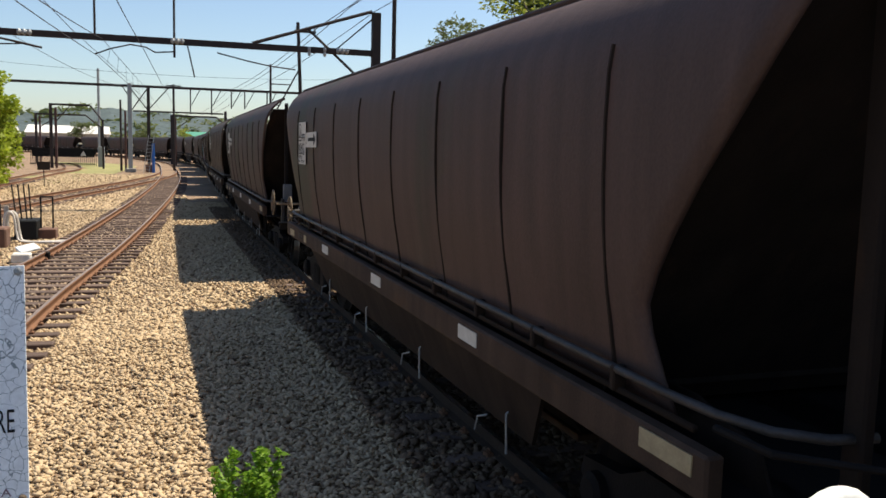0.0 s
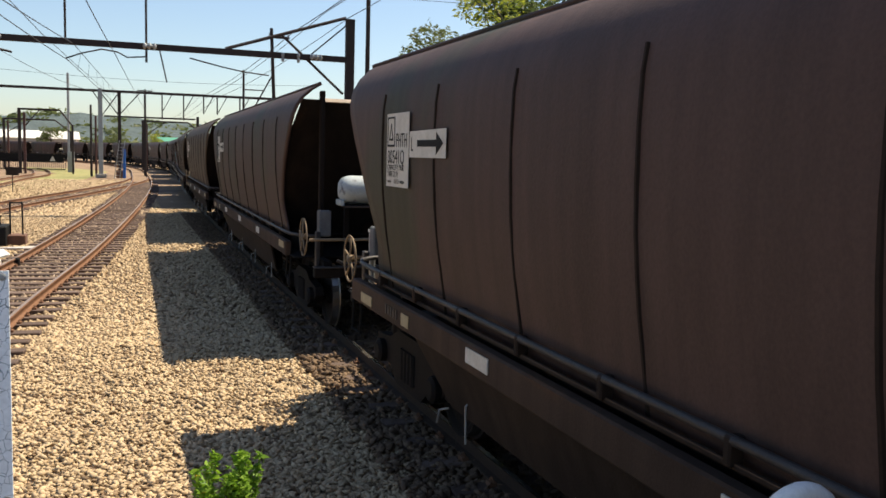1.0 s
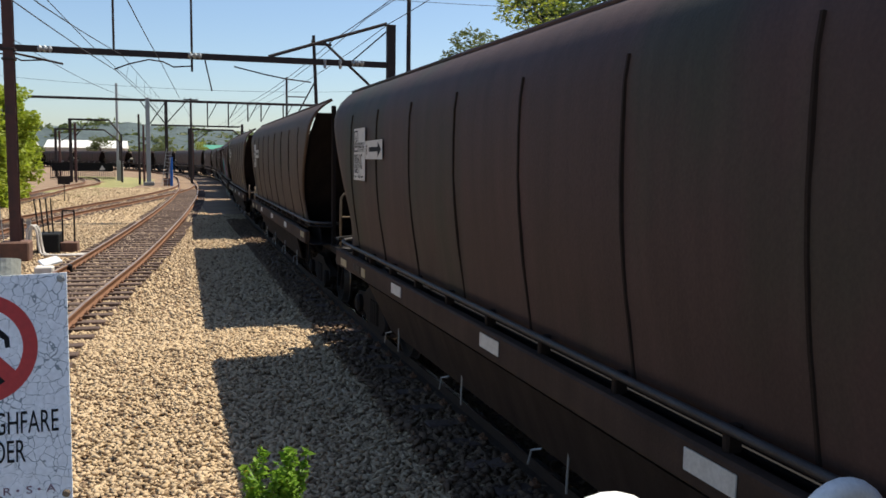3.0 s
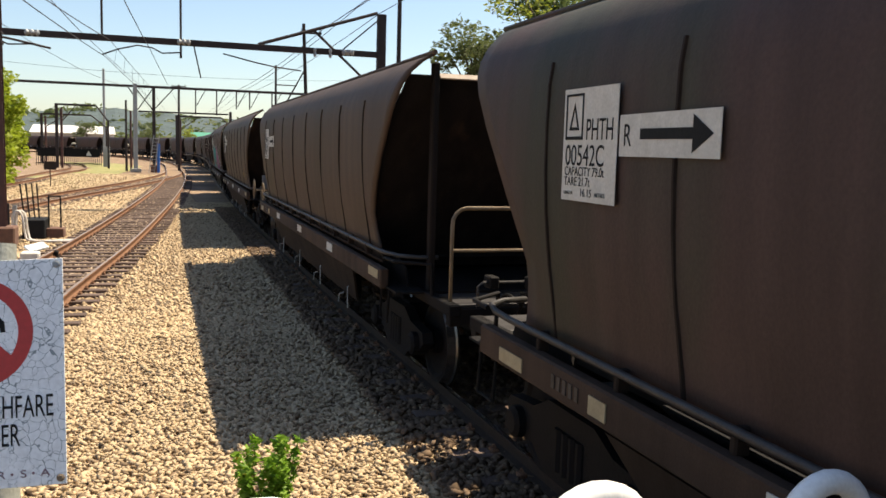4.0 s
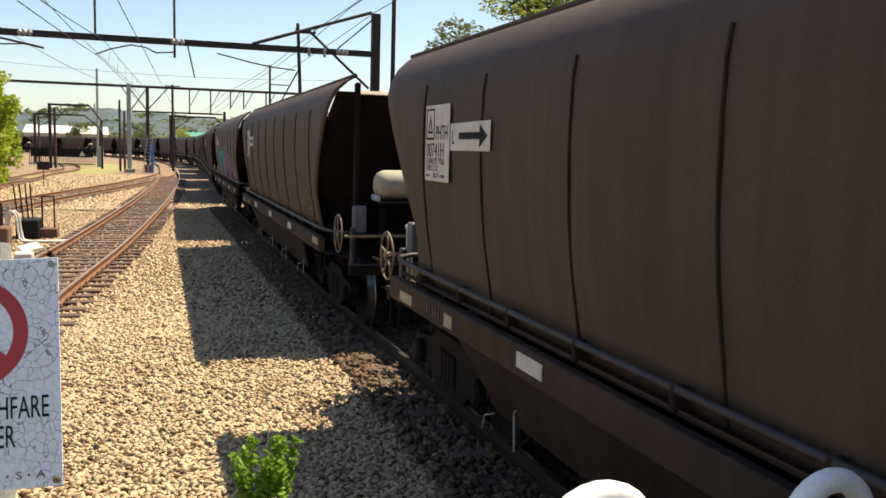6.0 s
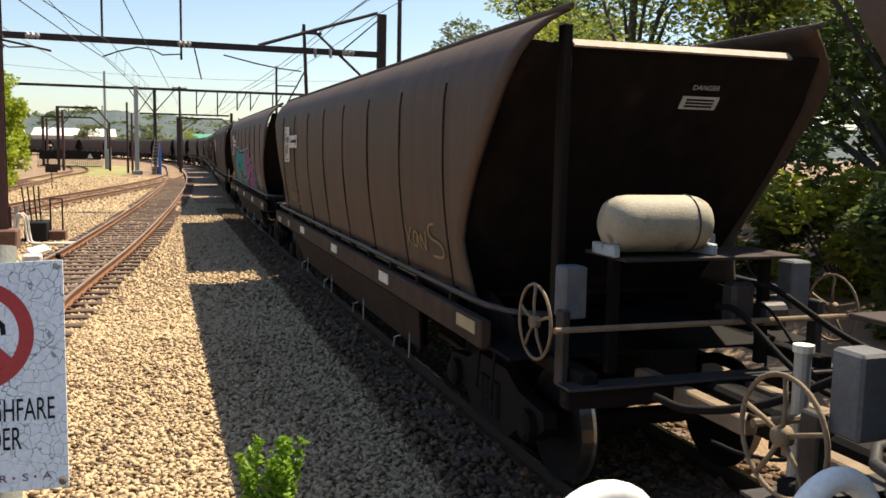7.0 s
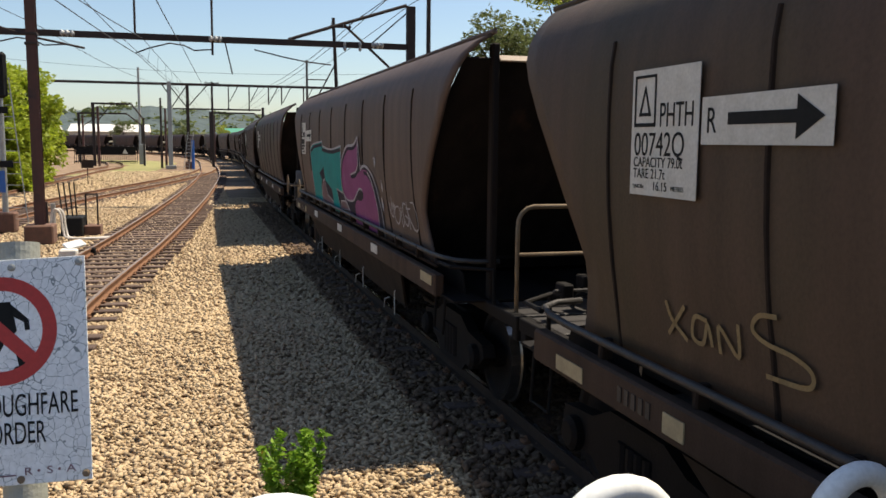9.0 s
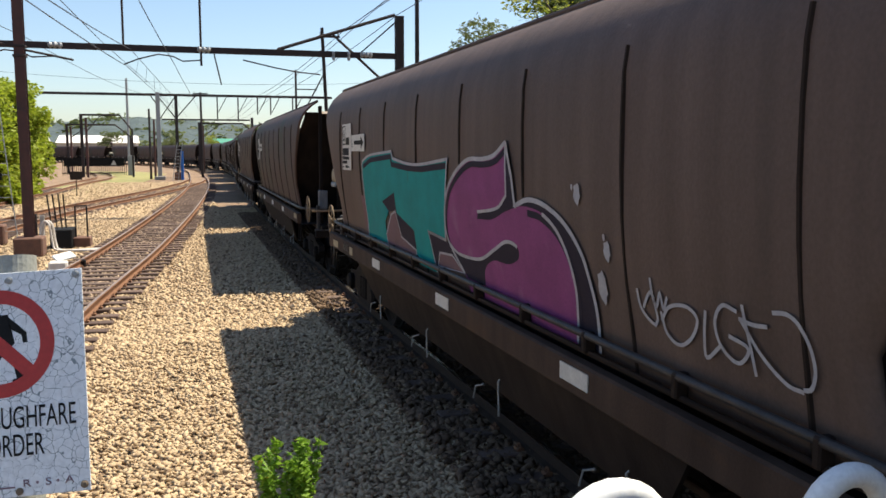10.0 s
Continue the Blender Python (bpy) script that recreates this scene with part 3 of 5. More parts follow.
def bogie_frame():
    bm = bmesh.new()
    for s in (-1, 1):
        m = Matrix(((0, 0, 1, s * 0.98 - 0.06), (1, 0, 0, 0), (0, 1, 0, 0), (0, 0, 0, 1)))
        poly(bm, [(-1.12, 0.50), (-1.08, 0.62), (-0.62, 0.66), (-0.35, 0.78), (0.35, 0.78), (0.62, 0.66), (1.08, 0.62), (1.12, 0.50), (0.92, 0.36), (0.62, 0.36), (0.40, 0.20), (-0.40, 0.20), (-0.62, 0.36), (-0.92, 0.36)], 0.12, m)
        for y in (-0.865, 0.865):
            lathe(bm, [(0.13, s * 0.93), (0.13, s * 1.10), (0.09, s * 1.13)], 14, Matrix.Translation((0, y, 0.46)))
        for y in (-0.16, -0.05, 0.06, 0.17):
            lathe(bm, [(0.055, 0.30), (0.055, 0.62)], 10, Matrix.Translation((s * 1.02, y, 0)) @ pose(0, 0, 0, 0, -90, 0))
    box(bm, -0.95, 0.95, -0.2, 0.2, 0.55, 0.80, 0.03)
    return bm


def build_wagon():
    e = thing("hopper_wagon", 0, 0, 0, "grimy brown coal hopper wagon with rounded shoulders, rolling in a train", "wagon", "coal train wagons")
    for sx in (-1, 1):
        sp = part("side_panel", side_sheet(sx), M_BODY, e, "dust-coated brown steel side, curved in at the top", smooth=True)
        for i in range(8):
            part("weld_seam", seam(sx, 1.45 * (i - 3.5)), M_SEAM, sp)
        part("top_coaming", T([(sx * 1.07, -6.74, 3.625), (sx * 1.07, 6.74, 3.625)], 0.024), M_BODY, e)
        part("side_sill", B(sx * 1.40 - 0.05, sx * 1.40 + 0.05, -6.12, 6.12, 1.07, 1.295, 0.015), M_SILL, e, "rust-brown channel sill along the base")
        run = [(sx * 0.9, 6.50), (sx * 1.12, 6.47), (sx * 1.28, 6.32), (sx * 1.36, 6.05), (sx * 1.385, 5.7)]
        pz = 1.465 if sx < 0 else 1.405
        run = [(x, -y, pz) for x, y in run] + [(x, y, pz) for x, y in run[::-1]]
        pipe = part("brake_pipe", T(run, 0.025), M_PIPE, e, "worn grey pipe run along the side", smooth=True)
        if sx < 0:
            part("lower_pipe", T([(sx * 1.365, -5.9, 1.35), (sx * 1.365, 5.9, 1.35)], 0.02), M_SEAM, e, "grimy dark lower pipe", smooth=True)
        for i in range(-5, 6):
            part("pipe_clamp", B(sx * 1.36 - 0.05, sx * 1.36 + 0.035, i * 1.04 - 0.025, i * 1.04 + 0.025, pz - 0.12, pz + 0.02, 0.01), M_SEAM, pipe)
        # underslung slope plate, chutes and hanging levers
        part("lower_slope_plate", poly(bmesh.new(), [(-4.25, 1.03), (4.25, 1.03), (3.75, 0.52), (-3.75, 0.52)], 0.03, Matrix(((0, sx * 0.35, 1, sx * 1.0), (1, 0, 0, 0), (0, 1, 0, 0), (0, 0, 0, 1)))), M_GRIME, e, "coal-grimed sloping plate under the sill")
        for y in (3.25, 0.98, -1.24, -3.45):
            # pale steel paints in the glints on levers and catches
            part("door_lever", T([(sx * 1.20, -sx * y, 0.72), (sx * 1.25, -sx * y + 0.02, 0.66), (sx * 1.25, -sx * y, 0.40), (sx * 1.25, -sx * y, 0.36)], 0.009, 6), M_GALV, e, "hanging door lever, pale to stand for its glint")
            part("door_catch", T([(sx * 1.20, -sx * (y + 0.52), 0.50), (sx * 1.25, -sx * (y + 0.60), 0.47), (sx * 1.25, -sx * (y + 0.66), 0.34)], 0.009, 6), M_GALV, e, "door catch, pale to stand for its glint")
            part("lever_bracket", B(sx * 1.12 - 0.05, sx * 1.12 + 0.05, -sx * (y + 0.3) - 0.42, -sx * (y + 0.3) + 0.42, 0.5, 0.9, 0.03), M_DARK, e)
        for y in (2.6, -0.25, -3.1):
            part("reflector_label", B(sx * 1.456 - 0.004, sx * 1.456 + 0.004, -sx * y - 0.2, -sx * y + 0.2, 1.145, 1.255), M_LABEL, e, "grubby white reflective label")
        for y, w, z0, z1 in ((-5.8, 0.22, 1.17, 1.27), (5.5, 0.2, 1.11, 1.21), (4.24, 0.1, 1.12, 1.23)):
            part("data_label", B(sx * 1.456 - 0.004, sx * 1.456 + 0.004, -sx * y - w, -sx * y + w, z0, z1), M_YLABEL, e, "stained cream data label")
        for q in range(5):
            part("number_bar", B(sx * 1.454 - 0.003, sx * 1.454 + 0.003, -sx * (4.5 + 0.08 * q) - 0.022, -sx * (4.5 + 0.08 * q) + 0.022, 1.14, 1.23), M_PIPE, e)
        for y in (-6.1, 6.1):
            part("step_iron", T([(sx * 1.38, y - 0.16, 1.08), (sx * 1.40, y - 0.16, 0.72), (sx * 1.40, y + 0.16, 0.72), (sx * 1.38, y + 0.16, 1.08)], 0.014, 6), M_DARK, e)
    for sy in (-1, 1):
        es = part("end_slope_sheet", end_sheet(sy), M_INNER, e, "coal-stained sloping end sheet, overhang shade in its colour", smooth=False)
        part("end_lip", poly(bmesh.new(), [(6.575, 3.38), (6.52, 3.43), (6.505, 3.42), (6.56, 3.368)], 1.9, Matrix(((0, 0, 1, -0.95), (sy, 0, 0, 0), (0, 1, 0, 0), (0, 0, 0, 1)))), M_LIP, e, "flat top lip, sunlight put into its pale colour")
        for sx in (-1, 1):
            if sx == sy:
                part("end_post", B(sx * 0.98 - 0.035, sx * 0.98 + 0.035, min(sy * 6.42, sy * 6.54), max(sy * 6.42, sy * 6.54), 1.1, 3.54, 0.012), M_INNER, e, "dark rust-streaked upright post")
            # added dark plate that stops sun leaking through the end bay
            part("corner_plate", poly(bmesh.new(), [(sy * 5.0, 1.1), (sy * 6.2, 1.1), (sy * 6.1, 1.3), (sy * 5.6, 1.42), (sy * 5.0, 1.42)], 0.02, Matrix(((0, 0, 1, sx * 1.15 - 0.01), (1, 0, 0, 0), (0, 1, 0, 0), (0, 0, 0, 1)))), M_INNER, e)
        # added deck, blocks sun from reaching the ground below
        part("end_deck", B(-1.38, 1.38, min(sy * 4.4, sy * 6.55), max(sy * 4.4, sy * 6.55), 1.08, 1.1), M_DARK, e)
        pl = B(-0.17, 0.17, 0, 0.006, -0.06, 0.06)
        ang = math.degrees(math.atan2(0.74, 1))
        q = part("warning_plate", pl, M_LABEL, es, "small white warning plate")
        q.matrix_basis = pose(0.34 * -sy, sy * (6.5 - 0.37 * 0.74 + 0.012), 3.03, (ang if sy < 0 else -ang), 0, 0)
        for dz in (-0.03, 0, 0.03):
            b_ = part("text_bar", B(-0.13, 0.13, -0.004, 0.010, dz - 0.008, dz + 0.008), M_DARK, es)
            b_.matrix_basis = q.matrix_basis.copy()
        ov = part("danger_oval", lathe(bmesh.new(), [(0.085, -0.003), (0.085, 0.005)], 24, pose(0, 0, 0, 0, 0, 90) @ Matrix.Diagonal((1, 1.9, 0.62, 1))), M_DARK, es)
        ov.matrix_basis = pose(0.34 * -sy, sy * (6.5 - 0.25 * 0.74 + 0.012), 3.15, (ang if sy < 0 else -ang), 0, 0)
        tm = text_mesh("danger_text", "DANGER", 0.062, pose(0, 0, 0, 90, 0, 180 if sy > 0 else 0) @ pose(-0.125, -0.022, 0.012), M_LABEL, es)
        tm.matrix_basis = ov.matrix_basis.copy()
        reach = 8.03 if sy > 0 else 7.5
        c = part("coupler", B(-0.11, 0.11, min(sy * 6.9, sy * reach), max(sy * 6.9, sy * reach), 0.78, 1.0, 0.03), M_DARK, e)
        part("coupler_knuckle", B(-0.19, 0.16, min(sy * (reach - 0.17), sy * (reach + 0.04)), max(sy * (reach - 0.17), sy * (reach + 0.04)), 0.72, 1.02, 0.05), M_DARK, c)
    # added floor that closes the hopper against sun spots beneath
    part("hopper_floor", B(-1.25, 1.25, -4.95, 4.95, 1.27, 1.31), M_INNER, e)
    part("centre_sill", B(-0.21, 0.21, -6.6, 6.6, 0.80, 1.1, 0.02), M_DARK, e)
    for sx in (-1, 1):
        for sy in (-1, 1):
            part("draft_beam", B(sx * 0.30 - 0.06, sx * 0.30 + 0.06, min(sy * 6.6, sy * 7.9), max(sy * 6.6, sy * 7.9), 0.86, 0.98, 0.012), M_RUSTY, e, "rusty tan draft beam")
    cap = part("capped_pipe", T([(-0.95, 7.1, 0.9), (-0.95, 7.1, 1.70)], 0.04, 12), M_GALV, e, "pale grey capped pipe")
    part("pipe_cap", T([(-0.95, 7.1, 1.70), (-0.95, 7.1, 1.735)], 0.05, 12), M_LABEL, cap)
    part("end_plate_box", B(-0.85, -0.35, 6.62, 6.68, 1.15, 1.72, 0.01), M_CABGREY, e, "blue-grey steel end plate")
    for y in (-2.9, -0.95, 0.95, 2.9):
        bm = bmesh.new()
        top = [bm.verts.new((x, y + dy, 1.3)) for x, dy in ((-1.3, -0.95), (1.3, -0.95), (1.3, 0.95), (-1.3, 0.95))]
        bot = [bm.verts.new((x, y + dy, 0.42)) for x, dy in ((-0.55, -0.42), (0.55, -0.42), (0.55, 0.42), (-0.55, 0.42))]
        bm.faces.new(top)
        bm.faces.new(bot)
        for k in range(4):
            bm.faces.new((top[k], top[(k + 1) % 4], bot[(k + 1) % 4], bot[k]))
        ch = part("discharge_chute", bm, M_DARK, e)
        part("chute_door", B(-0.6, 0.6, y - 0.45, y + 0.45, 0.36, 0.415, 0.01), M_SILL, ch)
    # bogies
    ws = wheelset_mesh()
    for y in (-5.35, 5.35):
        b = part("bogie", bogie_frame(), M_DARK, e, "oily cast-steel bogie")
        b.location.y = y
        for dy in (-0.865, 0.865):
            w = new("wheelset", ws)
            w.parent = b
            w.location = (0, dy, 0.46)
    # brake end: platform frame, two handwheels, air tank
    part("end_beam", B(-1.2, 1.2, 7.02, 7.14, 0.86, 1.0, 0.015), M_DARK, e)
    part("end_beam_top", B(-1.2, 1.2, 6.98, 7.18, 1.0, 1.02, 0.004), M_PIPE, e, "narrow grey step on the end beam")
    part("brake_rod", T([(-1.26, 7.04, 1.40), (1.26, 7.04, 1.40)], 0.022), M_RUSTY, e, "sunlit rusty cross rod")
    part("tank_shelf", B(-0.74, 0.74, 6.45, 7.06, 1.86, 1.885, 0.004), M_GANTRY, e)
    for sx in (-1, 1):
        part("shelf_leg", B(sx * 0.66 - 0.035, sx * 0.66 + 0.035, 6.72, 6.79, 1.0, 1.86), M_DARK, e)
        part("handwheel", handwheel(bmesh.new(), (sx * 1.30, 6.80, 1.42), 0.265), M_RUSTY, e, "rusty spoked brake handwheel", smooth=True)
        part("wheel_bracket", B(sx * 1.10 - 0.03, sx * 1.10 + 0.03, 6.78, 6.9, 0.95, 1.5, 0.01), M_PIPE, e)
        part("control_box", B(sx * 0.98 - 0.09, sx * 0.98 + 0.09, 6.62, 6.8, 1.42, 1.80, 0.015), M_CABGREY, e, "grey steel control box")
        part("frame_rail", B(sx * 1.0 - 0.06, sx * 1.0 + 0.06, 5.3, 7.1, 0.98, 1.1, 0.01), M_DARK, e)
    tk = lathe(bmesh.new(), [(0.05, -0.43), (0.12, -0.415), (0.17, -0.38), (0.198, -0.32), (0.208, -0.25), (0.208, 0.25), (0.198, 0.32), (0.17, 0.38), (0.12, 0.415), (0.05, 0.43)], 28, Matrix.Translation((0.37, 6.82, 2.11)))
    tank = part("air_tank", tk, M_TANK, e, "faded cream air reservoir lying crosswise", smooth=True)
    for dx in (-0.24,):
        part("tank_strap", torus(bmesh.new(), (0.37 + dx, 6.82, 2.11), (1, 0, 0), 0.208, 0.008, 28, 5), M_PIPE, tank)
    part("tank_plate", B(0.2, 0.52, 7.0, 7.012, 2.10, 2.17, 0.004), M_YLABEL, tank, "yellowed maker's plate strip")
    for dx in (-0.40, 0.40):
        part("tank_cradle", B(0.37 + dx - 0.03, 0.37 + dx + 0.03, 6.66, 6.98, 1.885, 1.97, 0.01), M_TANKB, e, "pale grey tank cradle")
    part("junction_box", B(-0.14, -0.05, 6.72, 6.84, 1.885, 2.03, 0.01), M_GALV, e)
    for i, (x0, x1, z0, z1, r) in enumerate(((-0.42, -1.15, 1.66, 1.22, 0.024), (-0.1, -0.5, 1.5, 1.05, 0.024), (-0.38, -0.75, 1.5, 0.92, 0.012))):
        part("brake_hose", T([v[:] for v in spline([(x0, 6.92, z0), (x0 - 0.12, 7.05, z0 - 0.03), ((x0 + x1) / 2 - 0.05, 7.45, z1 + 0.12), (x1 + 0.1, 7.8, z1), (x1, 8.02, z1 + 0.02)], 6)], r, 7), M_DARK, e, "drooping black rubber brake hose", smooth=True)
    part("valve_box", B(-0.42, -0.22, 6.82, 6.98, 1.36, 1.68, 0.03), M_PIPE, e)
    part("valve", lathe(bmesh.new(), [(0.05, -0.12), (0.09, -0.1), (0.09, 0.1), (0.05, 0.12)], 14, Matrix.Translation((-0.62, 6.9, 1.42))), M_PIPE, e)
    # plain end: platform and hoop railing
    rail_pts = [(-0.98, -7.18, 1.1), (-0.98, -7.18, 1.85)] + [(-0.98 + 0.16 * (1 - math.cos(a)), -7.18, 1.89 + 0.16 * math.sin(a)) for a in (0.3, 0.7, 1.1, 1.5)]
    rail_pts += [(-x, y, z) for x, y, z in rail_pts[::-1]]
    hand = part("end_railing", T(rail_pts, 0.021), M_RUSTY, e, "sun-bleached tubular hoop railing", smooth=True)
    part("mid_rail", T([(-0.98, -7.18, 1.62), (0.98, -7.18, 1.62)], 0.017), M_RUSTY, hand)
    part("railing_post", T([(0, -7.18, 1.1), (0, -7.18, 2.05)], 0.019), M_RUSTY, hand)
    part("platform", B(-1.0, 1.0, -7.36, -6.7, 1.06, 1.1, 0.006), M_PIPE, e, "chequered step plate at the plain end")
    part("platform_beam", B(-1.05, 1.05, -7.38, -7.26, 0.88, 1.06, 0.01), M_DARK, e)
    part("uncoupling_rod", T([(-0.85, -7.62, 1.12), (-0.85, -7.62, 1.32), (-0.80, -7.62, 1.36), (0.1, -7.62, 1.36), (0.15, -7.66, 1.2)], 0.014), M_PIPE, e)
    for x in (-0.7, -0.1, 0.35):
        part("rod_bracket", B(x - 0.05, x + 0.05, -7.68, -7.5, 1.3, 1.42, 0.012), M_DARK, e)
    for i, x in enumerate((0.3, 0.55, -0.3)):
        part("brake_hose", T([v[:] for v in spline([(x, -7.4, 1.2), (x + 0.05, -7.7, 1.22), (x + 0.1, -7.9, 0.85), (x + 0.02, -8.0, 0.75)], 6)], 0.02, 7), M_DARK, e)
    for sx in (-1, 1):
        part("corner_rail", T([(sx * 1.4, -6.1, 1.42), (sx * 1.38, -6.45, 1.42), (sx * 1.05, -6.75, 1.42), (sx * 1.05, -6.78, 1.1)], 0.02), M_DARK, e)
        part("frame_rail", B(sx * 1.0 - 0.06, sx * 1.0 + 0.06, -7.4, -5.3, 0.98, 1.1, 0.01), M_DARK, e)
    return e


def side_frame(sx):
    """Maps (towards the picture's right, up, out) onto a wagon side, as read from beside it."""
    # seen from the -x side, right is -y; from the +x side, right is +y
    return Matrix(((0, 0, sx, sx * 1.453), (sx, 0, 0, 0), (0, 1, 0, 0), (0, 0, 0, 1)))


def number_plate(e, odd, digits, shift):
    """Class and load panel with its arrow panel, on the side and end that faces the bank."""
    sx = 1 if odd else -1
    m = side_frame(sx) @ Matrix.Translation((-5.08 - shift, 0, 0.004))
    # local: u from the panel's upper left corner to the right, v up
    p = part("class_panel", poly(bmesh.new(), [(0, 3.0), (0.645, 3.0), (0.645, 2.34), (0, 2.34)], 0.004, m), M_LABEL, e, "grubby white class and load panel with black lettering")
    b = lambda *pts: poly(bmesh.new(), pts, 0.002, m @ Matrix.Translation((0, 0, 0.0055)))
    for q in (((0.03, 2.97), (0.25, 2.97), (0.25, 2.955), (0.03, 2.955)), ((0.03, 2.955), (0.045, 2.955), (0.045, 2.72), (0.03, 2.72)), ((0.235, 2.955), (0.25, 2.955), (0.25, 2.72), (0.235, 2.72)), ((0.03, 2.72), (0.25, 2.72), (0.25, 2.70), (0.03, 2.70))):
        part("panel_mark", b(*q), M_BLACK, p)
    tri = bmesh.new()
    stroke(tri, [(0.09, 2.765), (0.14, 2.90), (0.19, 2.765), (0.09, 2.765)], 0.02, 0.002, m @ Matrix.Translation((0, 0, 0.0055)))
    part("panel_mark", tri, M_BLACK, p)
    for body, x, y, s, q in (("PHTH", 0.285, 2.70, 0.175, 0.72), (digits, 0.035, 2.55, 0.175, 0.86), ("CAPACITY 79.0t", 0.035, 2.49, 0.075, 0.92), ("TARE 21.7t", 0.035, 2.43, 0.075, 0.92), ("LENGTH", 0.035, 2.375, 0.03, 1.0), ("16.15", 0.24, 2.37, 0.066, 1.0), ("METRES", 0.42, 2.375, 0.035, 1.0)):
        if digits is None:
            w = s * q * 0.5 * len(body or "000000")
            part("lettering_bar", b((x, y), (x + w, y), (x + w, y + s * 0.6), (x, y + s * 0.6)), M_BLACK, p)
            continue
        text_mesh("lettering", body, s, m @ Matrix.Translation((x, y, 0.006)), M_BLACK, p, q)
    a = part("arrow_panel", poly(bmesh.new(), [(0.67, 2.83), (1.55, 2.84), (1.55, 2.61), (0.67, 2.61)], 0.004, m), M_LABEL, e, "white direction panel with a black arrow")
    part("arrow", poly(bmesh.new(), [(0.88, 2.755), (1.34, 2.755), (1.34, 2.815), (1.50, 2.725), (1.34, 2.635), (1.34, 2.70), (0.88, 2.70)], 0.002, m @ Matrix.Translation((0, 0, 0.0055))), M_BLACK, a)
    text_mesh("lettering", "R" if odd else "L", 0.17, m @ Matrix.Translation((0.71, 2.665, 0.006)), M_BLACK, a, 0.8)


SPACING, SPEED, CENTRE0 = 15.87, 6.388, 9.13
NUMBERS = {0: "00541Q", 1: "00542C", 2: "00741H", 3: "00742Q"}


SLACK = {0: 0.21, 1: 0.56, 2: 0.0, 3: 0.27}


def wagon_shift(k):
    """Play in the couplings along the train."""
    return SLACK.get(k, 0.2 if k < 0 else -0.1 if k % 2 else -0.8)


def smooth2(pts, flip=False):
    q = [(-x if flip else x, y) for x, y in pts]
    return [(v.x, v.y) for v in spline([(x, y, 0) for x, y in q], 5)] if len(q) > 2 else q


def paint(name, bm, lift, sx, material, e, label=""):
    """Lays flat shapes (to the right, up) onto the curved wagon side as a coat of paint."""
    for z in SIDE_Z[1:-1]:
        bmesh.ops.bisect_plane(bm, geom=bm.verts[:] + bm.edges[:] + bm.faces[:], plane_co=(0, z, 0), plane_no=(0, 1, 0))
    for v in bm.verts:
        u, z = v.co.x, v.co.y
        v.co = Vector((sx * (float(np.interp(z, SIDE_Z, SIDE_X)) + lift + v.co.z), sx * u, z))
    return part(name, bm, material, e, label)


def sheet(pts):
    bm = bmesh.new()
    bmesh.ops.triangulate(bm, faces=[bm.faces.new([bm.verts.new((x, y, 0)) for x, y in pts])])
    return bm


def line(pts, width, curve=True):
    pts = [tuple(p) for p in pts]
    return stroke(bmesh.new(), smooth2(pts) if curve else pts, width, 0.001, Matrix.Identity(4))


